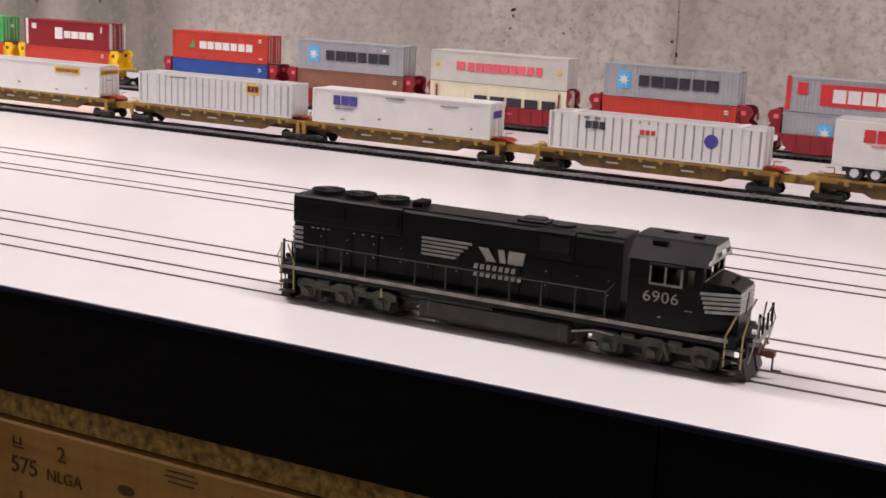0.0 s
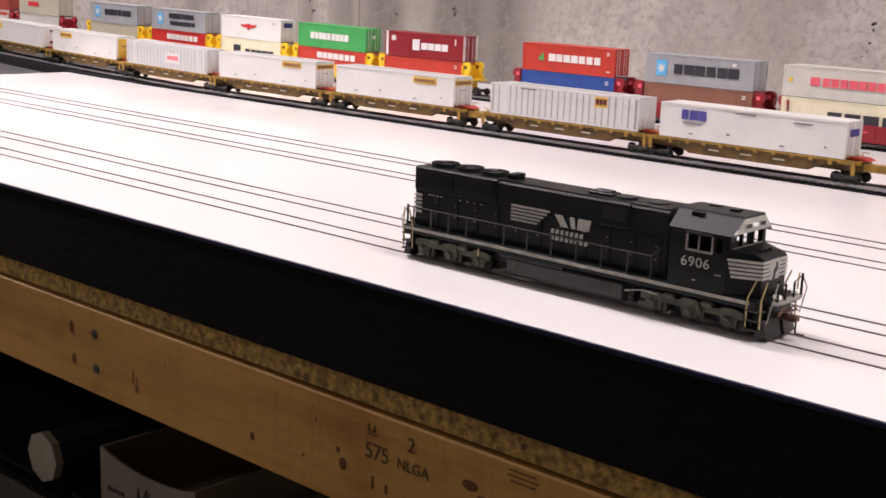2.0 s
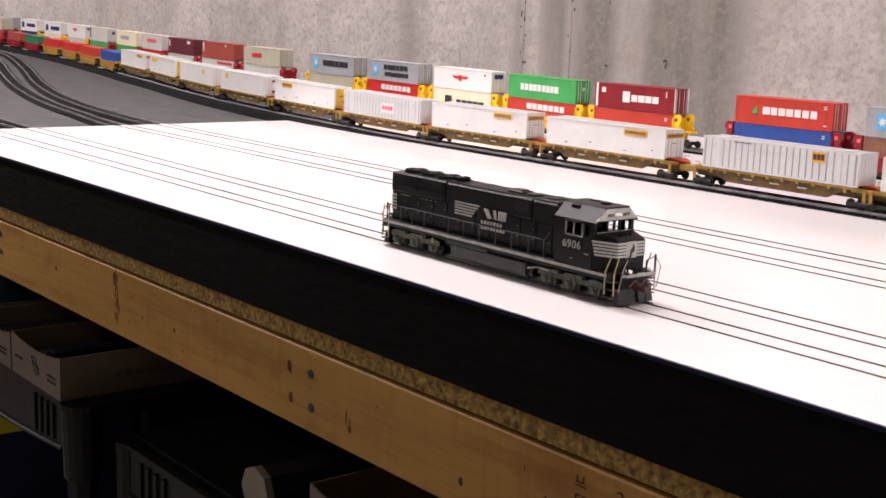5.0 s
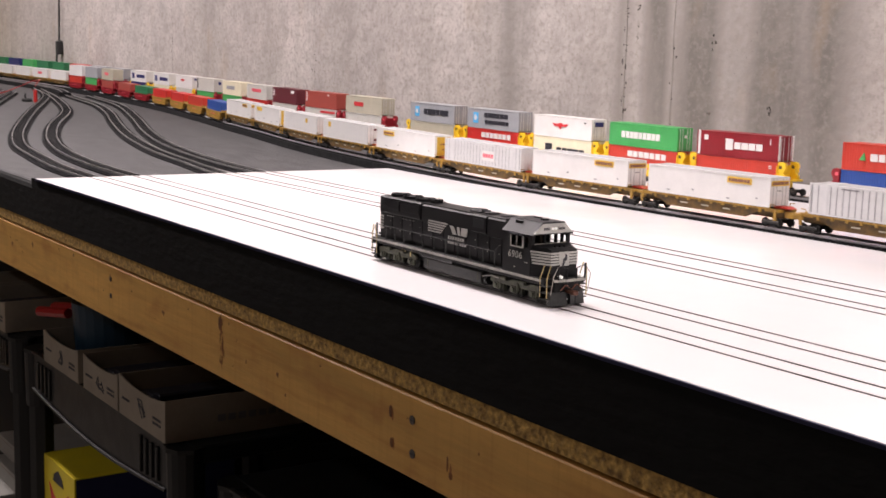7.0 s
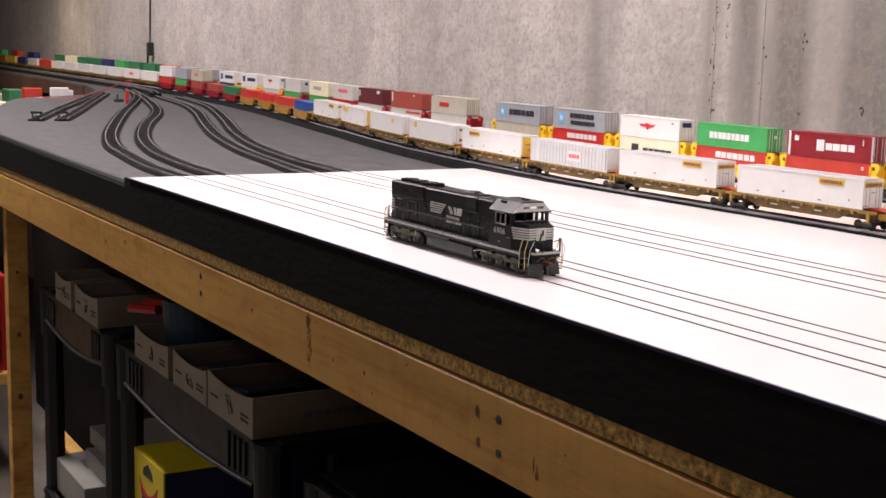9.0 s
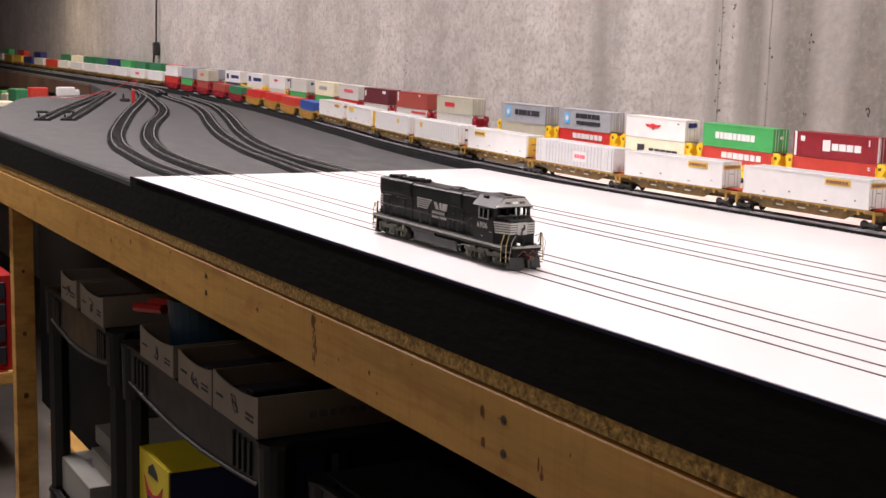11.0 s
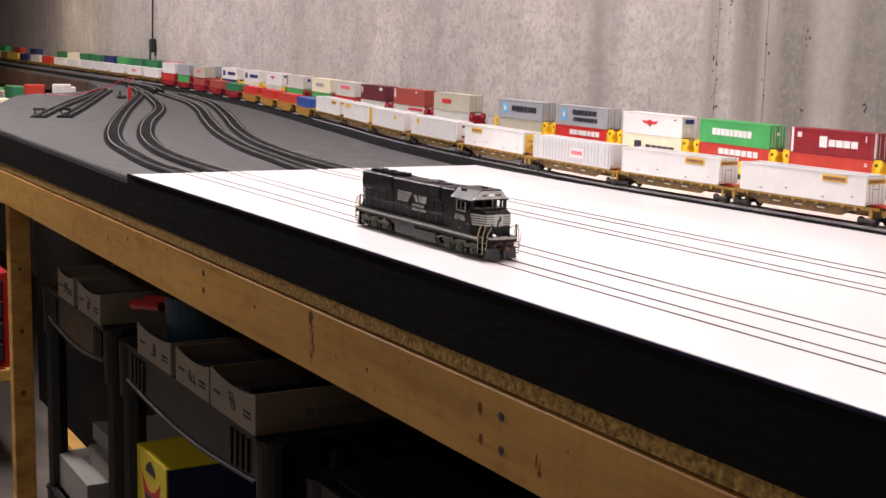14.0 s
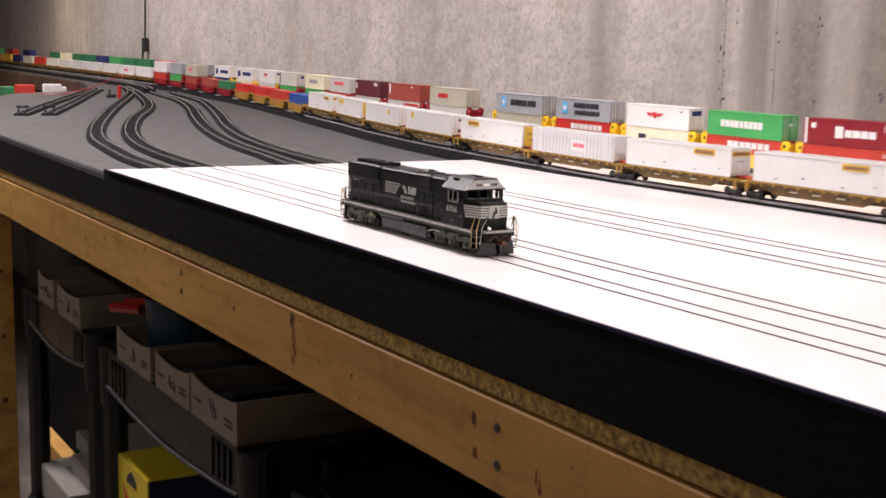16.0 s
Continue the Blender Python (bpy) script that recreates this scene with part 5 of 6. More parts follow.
    prism(bm, [(-0.0022, 0.0265), (-0.0006, 0.0265), (0.0004, 0.03), (0.0022, 0.031), (0.002, 0.0345), (0.0005, 0.0352), (0.0006, 0.033), (-0.0012, 0.0315), (-0.0012, 0.0295)], 0.1033, 0.1037, axis="x")
    part("nose_emblem", bm, "ink", nose)
    part("class_light", rods(((0.098, -0.004, 0.039), (0.098, -0.004, 0.0404), 0.0008), ((0.098, 0.004, 0.039), (0.098, 0.004, 0.0404), 0.0008), ((0.098, 0, 0.039), (0.098, 0, 0.0402), 0.0007)), B, nose)
    # pilot, plow, steps, coupler at each end
    for s in (-1, 1):
        x = 0.1045 * s
        e = 0.0068 if s > 0 else 0.0046
        pl = part("pilot", boxes((min(x, x + s * 0.0028), max(x, x + s * 0.0028), -0.0108, 0.0108, 0.0065, 0.0186), (min(x - s * 0.001, x + s * e), max(x - s * 0.001, x + s * e), -0.0115, 0.0115, 0.0165, 0.0188), bevel=0.0003), B, g)
        bm = bmesh.new()
        prism(bm, [(x + s * (e - 0.0014), -0.0135), (x + s * (e + 0.0006), -0.0118), (x + s * (e + 0.001), -0.006), (x + s * (e + 0.001), 0.006), (x + s * (e + 0.0006), 0.0118), (x + s * (e - 0.0014), 0.0135)], 0.0175, 0.0191, axis="z")
        part("anticlimber", bm, "sill_paint" if s > 0 else B, pl)
        for y0, y1 in ((-0.0138, -0.0015), (0.0015, 0.0138)):
            bm = bmesh.new()
            low = [(x - s * 0.001, 0.0008), (x + s * 0.0056, 0.0008), (x + s * 0.0048, 0.0035), (x + s * 0.0042, 0.0062), (x + s * 0.0036, 0.0095), (x + s * 0.0016, 0.0095), (x + s * 0.0016, 0.0035)]
            prism(bm, low, y0, y1)
            for v in bm.verts:
                if abs(v.co.y) > 0.01:
                    v.co.x -= s * 0.0012
            part("snow_plow", bm, "tank_grey" if s > 0 else B, pl)
        cp = part("coupler", boxes((min(x, x + s * 0.0105), max(x, x + s * 0.0105), -0.0018, 0.0018, 0.0088, 0.0112), (min(x + s * 0.008, x + s * 0.0118), max(x + s * 0.008, x + s * 0.0118), -0.002, 0.0022, 0.0085, 0.0115), bevel=0.0005), "copper", pl)
        part("trip_pin", rods(((x + s * 0.011, 0, 0.0085), (x + s * 0.011, 0, 0.003), 0.0004), ((x + s * 0.011, 0, 0.003), (x + s * 0.014, 0.003, 0.0022), 0.0004)), B, cp)
        bm = bmesh.new()
        for q in range(14):
            a0, a1 = -0.009 + q * 0.0013, -0.009 + (q + 1) * 0.0013
            z = lambda a: 0.0135 - 0.0016 * math.cos(a * 700)
            rod(bm, (x + s * e, a0, z(a0)), (x + s * e, a1, z(a1)), 0.0005, 6)
        part("brake_hose", bm, "copper", pl)
        for sy in (-1, 1):
            st = part("step_well", boxes((x - s * 0.0052 - 0.0003, x - s * 0.0052 + 0.0003, min(sy * 0.0122, sy * 0.017), max(sy * 0.0122, sy * 0.017), 0.0045, 0.0186)), B, pl)
            for z in (0.0045, 0.009, 0.0135):
                part("tread", boxes((x - s * 0.001 - 0.0042, x - s * 0.001 + 0.0034, sy * 0.0147 - 0.0025, sy * 0.0147 + 0.0025, z, z + 0.0006)), "tank_grey", st)
            part("grab_rail", rods(((x - s * 0.0045, sy * 0.0168, 0.006), (x - s * 0.0045, sy * 0.0168, 0.0195), 0.0004), ((x - s * 0.0045, sy * 0.0168, 0.0195), (x - s * 0.001, sy * 0.0165, 0.0285), 0.0004), ((x + s * 0.0022, sy * 0.0168, 0.006), (x + s * 0.0022, sy * 0.0168, 0.0195), 0.0004), ((x + s * 0.0022, sy * 0.0168, 0.0195), (x + s * 0.0035, sy * 0.015, 0.0285), 0.0004)), "yellow_rail", st, "worn yellow grab rail")
            part("end_post", rods(((x + s * e, sy * 0.0112, 0.019), (x + s * e, sy * 0.0112, 0.0295), 0.0006), ((x + s * e, sy * 0.0112, 0.0285), (x + s * e, sy * 0.004, 0.0265), 0.0003), ((x + s * e, sy * 0.004, 0.019), (x + s * e, sy * 0.004, 0.0265), 0.0005)), B, pl)
            part("uncoupling_lever", rods(((x + s * e, sy * 0.0112, 0.0285), (x + s * (e + 0.0006), sy * 0.0155, 0.022), 0.00028), ((x + s * (e + 0.0006), sy * 0.0155, 0.022), (x + s * (e - 0.002), sy * 0.0155, 0.009), 0.00028)), "sill_paint", pl)
            part("ditch_light", rods(((x + s * (e - 0.003), sy * 0.0085, 0.0208), (x + s * (e + 0.0002), sy * 0.0085, 0.0208), 0.0011)), "lens" if s > 0 else B, pl)
    # handrails
    for sy in (-1, 1):
        y = sy * 0.0163
        xs = [-0.1, -0.0875, -0.075, -0.0625, -0.0375, -0.0225, -0.0075, 0.0075, 0.022, 0.037, 0.05]
        rail = part("handrail", rods(((-0.1, y, 0.0298), (-0.0625, y, 0.0298), 0.0003), ((-0.0625, y, 0.0298), (0.05, y, 0.0298), 0.0003), ((0.05, y, 0.0298), (0.0535, sy * 0.0155, 0.0345), 0.0003), ((-0.1, y, 0.0298), (-0.1, y, 0.0186), 0.0003)), "tank_grey", g)
        for x in xs:
            part("stanchion", rods(((x, y, 0.0165), (x, y, 0.03), 0.00042)), "tank_grey", rail)
    # fuel tank
    bm = bmesh.new()
    half = [(0.0158, 0.0118), (0.0158, 0.0066), (0.0152, 0.0044), (0.0138, 0.0029), (0.0115, 0.0021)]
    prism(bm, [(-y, z) for y, z in half] + [(y, z) for y, z in half[::-1]] + [(0.0145, 0.0128), (-0.0145, 0.0128)], -0.035, 0.0345, axis="x")
    tank = part("fuel_tank", bm, "tank_grey", g, "weathered grey fuel tank with rounded belly")
    for x in (-0.031, 0.0305):
        part("tank_strap", boxes((x, x + 0.0012, -0.016, 0.016, 0.0058, 0.0122)), "truck_grey", tank)
    part("underframe", boxes((-0.1, 0.098, -0.0105, 0.0105, 0.0085, 0.0142)), B, g)
    for sy in (-1, 1):
        part("air_tank", rods(((-0.04, sy * 0.0142, 0.0138), (0.0, sy * 0.0142, 0.0138), 0.002)), B, tank)
        part("pipe", rods(((0.036, sy * 0.0152, 0.0095), (0.046, sy * 0.0152, 0.0118), 0.0005), ((0.046, sy * 0.0152, 0.0118), (0.054, sy * 0.0156, 0.0112), 0.0005)), "sill_paint", tank)
        part("dirt_valve", rods(((0.0385, sy * 0.013, 0.0075), (0.0415, sy * 0.013, 0.0075), 0.0035)), B, tank)
    # trucks: pedestal frames, bearings, springs, brake gear
    for cx in (-0.0735, 0.0715):
        part("gearbox", boxes((cx - 0.027, cx + 0.027, -0.0075, 0.0075, 0.0022, 0.013)), B, g, "black motor housing")
        axles = (-0.0195, -0.0005, 0.0195)
        tk = None
        for sy in (-1, 1):
            lower = []
            for a in axles:
                lower += [(a - 0.0046, 0.0078), (a - 0.0036, 0.0034), (a + 0.0036, 0.0034), (a + 0.0046, 0.0078)]
            upper = [(0.0268, 0.0082), (0.0262, 0.0112), (0.0222, 0.0124), (0.0168, 0.0124), (0.0138, 0.0108), (0.0058, 0.0108), (0.0026, 0.0126), (-0.0036, 0.0126), (-0.0068, 0.0108), (-0.0136, 0.0108), (-0.0168, 0.0124), (-0.0222, 0.0124), (-0.0262, 0.0112), (-0.0268, 0.0082)]
            bm = bmesh.new()
            prism(bm, [(cx + a, b) for a, b in lower + upper], sy * 0.0134, sy * 0.0152)
            if tk is None:
                box(bm, cx - 0.004, cx + 0.004, -0.0134, 0.0134, 0.006, 0.0105)
                tk = part("truck", bm, "truck_grey", g, "weathered grey-green six-wheel truck")
            else:
                part("side_frame", bm, "truck_grey", tk)
            for a in axles:
                part("wheel", rods(((cx + a, sy * 0.0078, 0.0058), (cx + a, sy * 0.0105, 0.0058), 0.0058)), "wheel", tk)
                part("axle_box", boxes((cx + a - 0.0024, cx + a + 0.0024, min(sy * 0.015, sy * 0.0162), max(sy * 0.015, sy * 0.0162), 0.0038, 0.0085), bevel=0.0004), "truck_grey", tk)
                part("bearing_cap", rods(((cx + a, sy * 0.0155, 0.006), (cx + a, sy * 0.0172, 0.006), 0.0019)), "truck_grey", tk)
            for a in (-0.01, 0.0095):
                for k in (-0.0022, 0.0, 0.0022):
                    part("hole", rods(((cx + a + k, sy * 0.015, 0.0094), (cx + a + k, sy * 0.0153, 0.0094), 0.0005)), "ink", tk)
                part("brake_cylinder", rods(((cx + a - 0.0035, sy * 0.0158, 0.0122), (cx + a + 0.002, sy * 0.0158, 0.0122), 0.0014)), "truck_grey", tk)
                part("brake_shoe", boxes((cx + a - 0.0052, cx + a - 0.0036, min(sy * 0.0108, sy * 0.0132), max(sy * 0.0108, sy * 0.0132), 0.003, 0.0082)), "truck_grey", tk)
            part("damper", rods(((cx + 0.0042, sy * 0.0162, 0.0112), (cx + 0.0058, sy * 0.0162, 0.0062), 0.0009)), "truck_grey", tk)
    part("sand_pipe", rods(((-0.0545, -0.0152, 0.0138), (-0.0545, -0.0152, 0.0095), 0.0006), ((-0.066, -0.0152, 0.014), (-0.062, -0.0152, 0.0125), 0.0007)), "yellow_rail", g)
    for o in g.children_recursive:
        o.data.transform(o.matrix_basis)
        o.matrix_basis = Matrix.Identity(4)
    for me in {o.data for o in g.children_recursive}:
        me.transform(Matrix.Translation((0.0016, 0, 0)) @ Matrix.Diagonal((1.03, 1.0, 0.96, 1)))
    return g


LOCO = locomotive()

# ---- under the table: plastic shelving, trays, cartons ----
def shelf_unit(x0, x1, y0, y1, z):
    """Moulded shelves between four round posts; the front apron hangs in a shallow curve."""
    s = thing("plastic_shelf", "dark grey moulded plastic shelf unit under the table", "shelf unit", "plastic shelves")
    n = 16
    a0, a1 = x0 + 0.038, x1 - 0.038
    for zz in (z, z - 0.36):
        def rim(q):
            u = q / n
            return a0 + (a1 - a0) * u, y0 + 0.008, zz - 0.054 - 0.014 * math.sin(math.pi * u)
        bm = bmesh.new()
        rows = []
        for q in range(n + 1):
            xx, yy, low = rim(q)
            rows.append([bm.verts.new(v) for v in ((xx, yy, low), (xx, yy, zz - 0.003), (xx, yy + 0.006, zz - 0.001), (xx, yy + 0.01, low))])
        for r, t in zip(rows, rows[1:]):
            for i in range(4):
                bm.faces.new((r[i], r[(i + 1) % 4], t[(i + 1) % 4], t[i]))
        bm.faces.new(rows[0])
        bm.faces.new(rows[-1][::-1])
        board = part("shelf_board", bm, "plastic", s)
        part("deck", boxes((x0 + 0.004, x1 - 0.004, y0 + 0.024, y1, zz - 0.02, zz), bevel=0.002), "plastic", board)
        for zo, rr in ((0.0, 0.0026), (1.0, 0.003)):
            bm = bmesh.new()
            for q in range(n):
                p, t = rim(q), rim(q + 1)
                rod(bm, (p[0], p[1] - 0.001, p[2] if not zo else zz - 0.002), (t[0], t[1] - 0.001, t[2] if not zo else zz - 0.002), rr, 6)
            part("rim", bm, "plastic", board)
        for u in (0.05, 0.085, 0.12, 0.155, 0.845, 0.88, 0.915, 0.95):
            xx, yy, low = rim(u * n)
            part("flute", boxes((xx - 0.003, xx + 0.003, yy - 0.003, yy + 0.003, low + 0.006, zz - 0.012), bevel=0.001), "plastic", board)
    for x in (x0 + 0.02, x1 - 0.02):
        for y in (y0 + 0.022, y1 - 0.022):
            leg = part("leg", rods(((x, y, 0), (x, y, z - 0.02), 0.017)), "plastic", s)
            for zz in (z, z - 0.36):
                bm = bmesh.new()
                rod(bm, (x, y, zz - 0.082), (x, y, zz - 0.004), 0.0195, 16, 0.021)
                part("socket", bm, "plastic", leg)
                part("collar", rods(((x, y, zz - 0.006), (x, y, zz - 0.001), 0.0225)), "plastic", leg)
    return s


SH = 0.748
shelf_unit(-0.195, 0.36, 0.03, 0.40, SH)
shelf_unit(-0.66, -0.235, 0.03, 0.40, SH)
shelf_unit(0.385, 0.95, 0.06, 0.40, 0.722)


def tray(x0, x1, y0, y1, h, z, label="shallow open cardboard tray with a printed front"):
    t = thing("cardboard_tray", label, "cardboard tray", "trays on the shelf")
    w = 0.002
    bm = bmesh.new()
    prism(bm, [(x0, z), (x1, z)] + [(x1 - (x1 - x0) * i / 8, z + h * (1 - 0.14 * math.sin(math.pi * i / 8) ** 0.7)) for i in range(9)], y0, y0 + w)
    fr = part("front", bm, "carton", t)
    part("back", boxes((x0, x1, y1 - w, y1, z, z + h)), "carton", t)
    part("side", boxes((x0, x0 + w, y0 + w, y1 - w, z, z + h)), "carton", t)
    part("side", boxes((x1 - w, x1, y0 + w, y1 - w, z, z + h)), "carton", t)
    part("bottom", boxes((x0 + w, x1 - w, y0 + w, y1 - w, z, z + w)), "carton_in", t)
    for i in range(int((x1 - x0 - 0.01) / 0.022) if y1 > 0.3 else 0):
        part("small_part", boxes((x0 + 0.006 + i * 0.022, x0 + 0.025 + i * 0.022, y0 + 0.02, y1 - 0.03, z + w, z + h * (0.55 + 0.1 * (i % 3))), bevel=0.002), "ink", t, "dark odd part")
    cx = (x0 + x1) / 2
    bm = bmesh.new()
    rs = random.Random(int(x0 * 1000))
    q = [(cx + rs.uniform(-0.014, 0.014), z + h * rs.uniform(0.22, 0.7)) for i in range(11)]
    for a, b in zip(q, q[1:]):
        rod(bm, (a[0], y0, a[1]), (b[0], y0, b[1]), 0.0008, 5)
    part("print", bm, "ink", fr, "scribbled dark print")
    for i in range(4):
        part("print_bar", boxes((x0 + 0.01 + i * 0.006, x0 + 0.0145 + i * 0.006, y0 - 0.0005, y0 + 0.0005, z + h * 0.42, z + h * 0.48)), "ink", fr)
        for u in (0.3, 0.42):
            part("print_bar", boxes((x1 - 0.035 + i * 0.006, x1 - 0.0305 + i * 0.006, y0 - 0.0005, y0 + 0.0005, z + h * u, z + h * (u + 0.06))), "ink", fr)
    for i in range(7):
        part("print_bar", boxes((x1 - 0.0005, x1 + 0.0005, y0 + 0.06 + i * 0.012, y0 + 0.069 + i * 0.012, z + h * 0.36, z + h * 0.52)), "seam", t)
    return t


for x0, x1, h in ((0.195, 0.333, 0.046), (0.07, 0.19, 0.043), (-0.09, 0.05, 0.042), (-0.405, -0.275, 0.046), (-0.53, -0.43, 0.046)):
    tray(x0, x1, 0.032, 0.21 if x0 == -0.09 else 0.31, h, SH + 0.001)
tray(0.735, 0.858, 0.08, 0.3, 0.0575, 0.7225)
bowl = thing("blue_tub", "dull blue plastic tub on the shelf", "tub")
bm = bmesh.new()
bmesh.ops.create_cone(bm, cap_ends=True, segments=28, radius1=0.054, radius2=0.06, depth=0.085, matrix=Matrix.Translation((-0.02, 0.11, SH + 0.0457)))
part("body", bm, "tub_blue", bowl)
pl = thing("pliers", "pair of pliers with red handles", "hand tool")
part("handle", rods(((-0.136, 0.061, 0.81), (-0.076, 0.081, 0.818), 0.007)), "red_plastic", pl)
part("handle", rods(((-0.136, 0.041, 0.806), (-0.076, 0.061, 0.812), 0.007)), "red_plastic", pl)
part("jaw", rods(((-0.076, 0.071, 0.815), (-0.026, 0.091, 0.818), 0.006)), "steel_screw", pl)
part("jaw", rods(((-0.076, 0.07, 0.815), (-0.03, 0.09, 0.8345), 0.005)), "steel_screw", pl)

yb = thing("yellow_box", "yellow and dark blue product box on the lower shelf", "product box")
part("carton", boxes((-0.161, -0.028, 0.0525, 0.28, 0.39, 0.5975), bevel=0.001), "box_blue", yb)
part("front_panel", boxes((-0.161, -0.028, 0.05, 0.0525, 0.39, 0.599), bevel=0.0005), "bright_yellow", yb, "bright yellow front")
part("top_panel", boxes((-0.161, -0.028, 0.053, 0.2, 0.5976, 0.599)), "bright_yellow", yb, "bright yellow top")
bm = bmesh.new()
prism(bm, [(-0.136, 0.565), (-0.116, 0.551), (-0.096, 0.546), (-0.076, 0.551), (-0.053, 0.569), (-0.068, 0.526), (-0.093, 0.508), (-0.116, 0.521)], 0.0492, 0.0502)
part("print", bm, "red_ink", yb, "red shield print")
bm = bmesh.new()
prism(bm, [(-0.118, 0.572), (-0.074, 0.572), (-0.078, 0.582), (-0.096, 0.591), (-0.114, 0.582)], 0.0492, 0.0502)
part("print", bm, "ink", yb, "dark arched print")
for x0, x1, z0, z1 in ((-0.121, -0.071, 0.532, 0.54), (-0.126, -0.066, 0.494, 0.502), (-0.145, -0.045, 0.478, 0.486), (-0.136, -0.09, 0.464, 0.47), (-0.151, -0.131, 0.45, 0.454)):
    part("print_bar", boxes((x0, x1, 0.0488, 0.0502, z0, z1)), "ink", yb)
for x0, x1, y0, y1, z0, z1 in ((-0.64, -0.44, 0.05, 0.26, 0.3885, 0.447), (-0.56, -0.40, 0.085, 0.24, 0.447, 0.477), (-0.59, -0.36, 0.1, 0.24, 0.477, 0.507)):
    cb = thing("white_carton", "plain white cardboard carton on the lower shelf", "carton", "white cartons")
    part("carton", boxes((x0, x1, y0, y1, z0, z1), bevel=0.001), "carton_white", cb)
    part("lid_seam", boxes((x0 + 0.002, x1 - 0.002, y0 - 0.0004, y0 + 0.0004, z1 - 0.006, z1 - 0.005)), "carton_in", cb)
    part("print_bar", boxes((x0 + 0.05, x0 + 0.1, y0 + 0.03, y0 + 0.05, z1 - 0.0004, z1 + 0.0004)), "seam", cb)
pk = thing("lumber_offcut", "pine plank standing on edge behind the shelves", "offcut")
part("plank", boxes((-2.1, -1.45, 0.36, 0.4, 0.0, 0.07), bevel=0.002), "pine", pk)
jar = thing("round_tin", "round pale tin lying under the table", "tin")
part("can", rods(((0.655, 0.082, 0.748), (0.655, 0.2, 0.748), 0.021)), "ink", jar)
part("lid", rods(((0.655, 0.082, 0.748), (0.655, 0.075, 0.748), 0.022)), "tan", jar)
part("cradle", boxes((0.63, 0.68, 0.08, 0.2, 0.722, 0.73)), "plastic", jar)
# added panel: blackens the space under the table, hides the lit wall
setting("back_panel", boxes((-2.6, 1.9, 0.45, 0.462, 0.0, 0.93)), "black_foam", "added black panel standing in for the dark under the table", "panel")
w_ = thing("work_bench", "low pine work bench standing beyond the table", "bench")
part("top", boxes((-3.4, -1.85, -0.3, 0.23, 0.265, 0.3), bevel=0.003), "pine", w_)
part("apron", boxes((-3.4, -1.96, -0.29, -0.27, 0.17, 0.265)), "pine", w_)
for x in (-3.35, -2.0):
    part("leg", boxes((x, x + 0.04, -0.28, -0.2, 0.0, 0.265)), "pine", w_)
tb = thing("parts_cabinet", "red parts cabinet with dark drawers on the work bench", "cabinet")
part("case", boxes((-2.3, -1.87, -0.1, 0.22, 0.3, 0.56), bevel=0.004), "red_plastic", tb)
for i in range(4):
    d = part("drawer", boxes((-1.872, -1.862, -0.08, 0.2, 0.32 + i * 0.058, 0.366 + i * 0.058), bevel=0.002), "ink", tb)
    part("handle", boxes((-1.862, -1.857, 0.02, 0.1, 0.335 + i * 0.058, 0.342 + i * 0.058)), "silver", d)
pp = thing("red_card", "red card lying on the work bench", "card")
part("sheet", boxes((-1.857, -1.852, 0.1, 0.2, 0.3, 0.303)), "red_plastic", pp)

# ---- wall outlet cable, rerailer, wires, far bench ----
cord = thing("hanging_cord", "black power cord with a plug box hanging on the wall", "power cord")
part("cable", rods(((-2.86, WALL - 0.012, 2.3), (-2.875, WALL - 0.012, 1.6), 0.0035), ((-2.875, WALL - 0.012, 1.6), (-2.895, WALL - 0.012, 1.18), 0.0035)), "rubber", cord)
part("plug_box", boxes((-2.908, -2.882, WALL - 0.022, WALL - 0.002, 1.138, 1.185), bevel=0.003), "rubber", cord)
part("plug", rods(((-2.895, WALL - 0.02, 1.14), (-2.9, WALL - 0.02, 1.112), 0.004)), "rubber", cord)

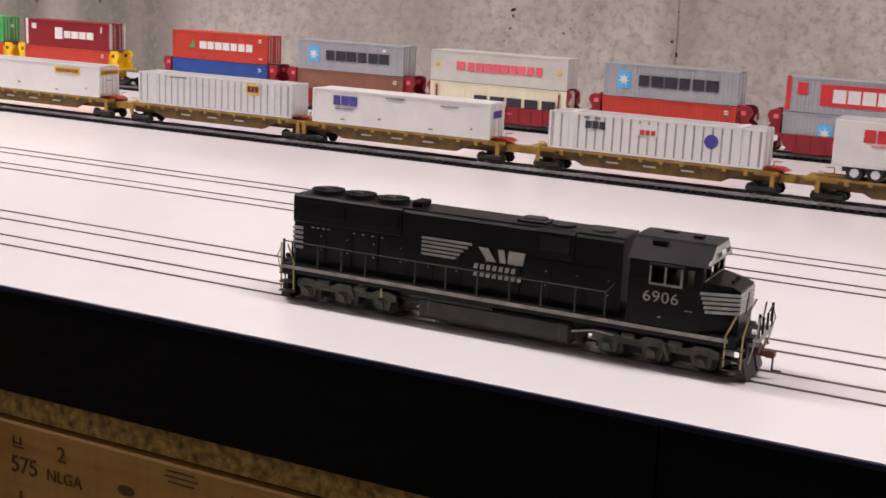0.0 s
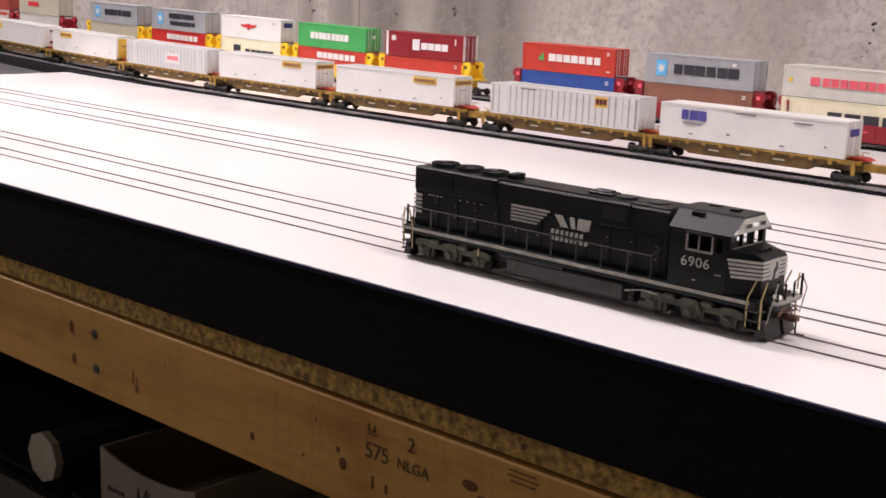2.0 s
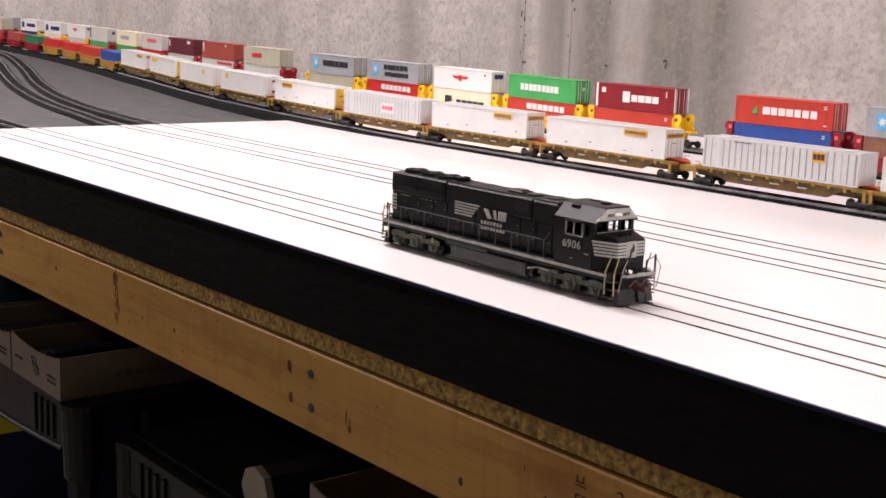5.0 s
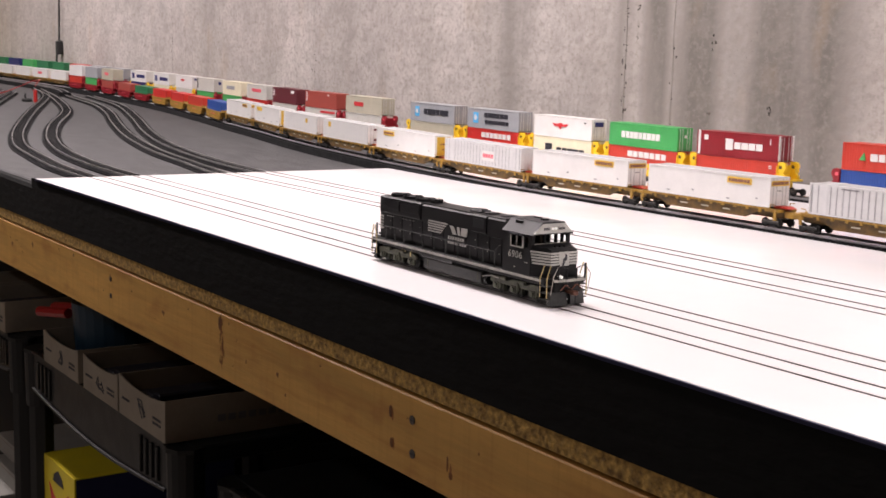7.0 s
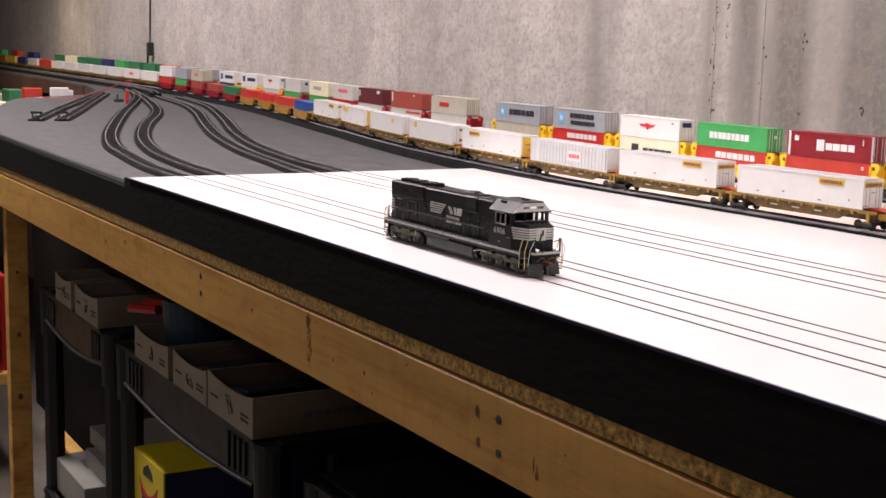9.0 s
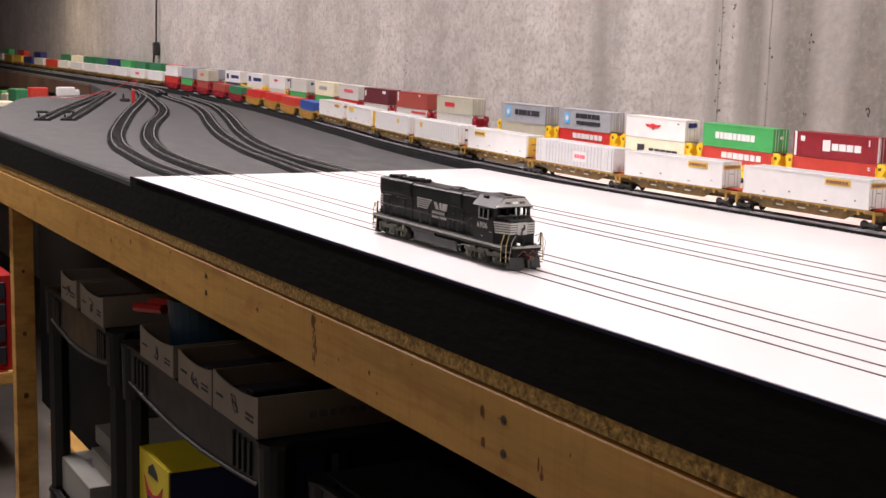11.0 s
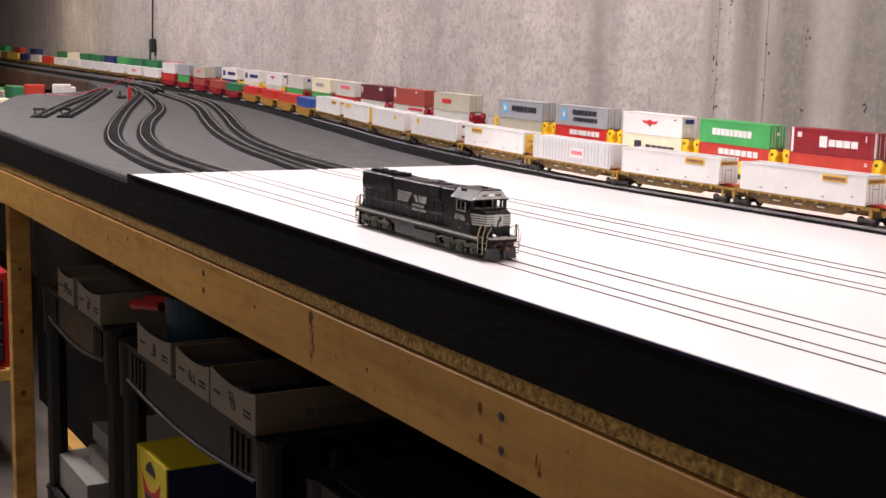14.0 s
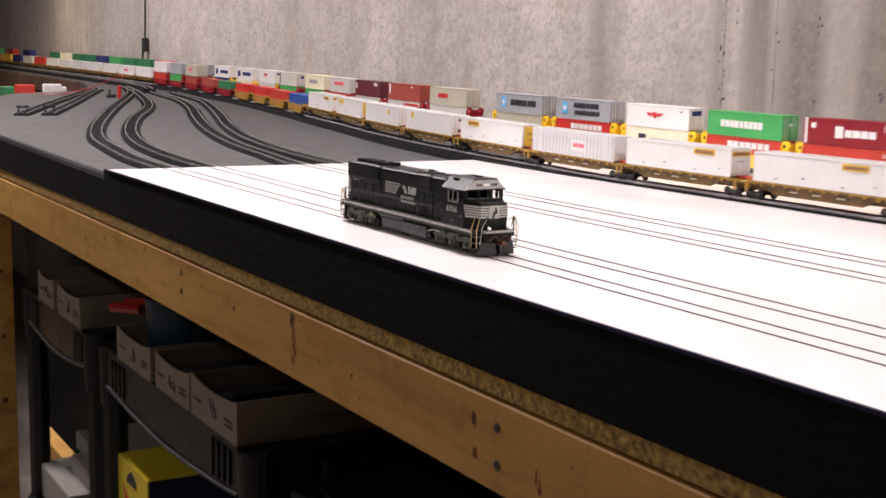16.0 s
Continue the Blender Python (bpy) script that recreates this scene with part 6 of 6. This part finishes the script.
clip = thing("test_clip", "red and black wire clip on the track", "wire clip")
zc = GREY + climb(-1.8)
part("red_clip", boxes((-1.81, -1.795, 0.527, 0.535, zc, zc + 0.036), bevel=0.003), "red_plastic", clip)
part("black_clip", boxes((-1.895, -1.875, 0.52, 0.545, zc, zc + 0.01), (-1.885, -1.878, 0.525, 0.53, zc, zc + 0.024), bevel=0.003), "rubber", clip)
bm = bmesh.new()
cp_ = [(-1.8, 0.53, zc + 0.045), (-1.86, 0.56, zc + 0.06), (-1.98, 0.58, zc + 0.055), (-2.05, 0.52, zc + 0.02), (-2.02, 0.43, zc + 0.004), (-2.1, 0.36, zc + 0.004)]
for a, b in zip(cp_, cp_[1:]):
    rod(bm, a, b, 0.0011, 6)
part("wire", bm, "red_plastic", clip, "thin red wire")

bm = bmesh.new()
prism(bm, [(-6.5, 0.96), (-3.0, 0.985), (-3.0, GREY + climb(-3.0) - 0.002), (-6.5, GREY + climb(-6.5) - 0.002)], 0.722, 0.735)
setting("far_fascia", bm, "fascia_brown", "brown fascia board of the far bench", "fascia")
setting("low_bench", boxes((-5.5, -2.5, 0.1, 0.93, 0.9, 0.92)), "fascia_brown", "dark lower bench beyond the table", "bench")
for x, y, c, sx, sz in ((-3.2, 0.5, "dark_green", 0.14, 0.085), (-2.92, 0.5, "orange_red", 0.05, 0.1), (-3.45, 0.52, "tan", 0.12, 0.06), (-3.1, 0.42, "cream", 0.1, 0.045), (-2.66, 0.53, "white", 0.012, 0.11), (-2.72, 0.56, "white", 0.012, 0.1), (-3.32, 0.42, "brown", 0.1, 0.04), (-3.75, 0.6, "orange_red", 0.1, 0.06), (-4.05, 0.62, "green", 0.14, 0.05)):
    o = thing("bench_clutter", c.replace("_", " ") + " oddment lying on the low bench", "oddment", "bench oddments")
    part("body", boxes((x - sx / 2, x + sx / 2, y, y + 0.06, 0.92, 0.92 + sz), bevel=0.003), c, o)


def motions():
    """The locomotive backs slowly along the front track and stops."""
    rows = [(0.0, 1.3423), (0.5, 1.3041), (1.0, 1.2672), (1.5, 1.2288), (2.0, 1.1913), (2.5, 1.1526), (3.0, 1.1161), (3.5, 1.0782), (4.0, 1.0419), (6.5, 0.8554), (7.0, 0.8172), (7.5, 0.78), (8.0, 0.7429), (8.5, 0.7163), (9.0, 0.6897), (9.6, 0.672), (11.5, 0.6555), (12.0, 0.6512), (12.5, 0.6391), (13.0, 0.628), (13.5, 0.628), (16.0, 0.628)]
    walk(LOCO, [(t, pose(x, 0.072, TOP + 0.0008)) for t, x in rows])


motions()
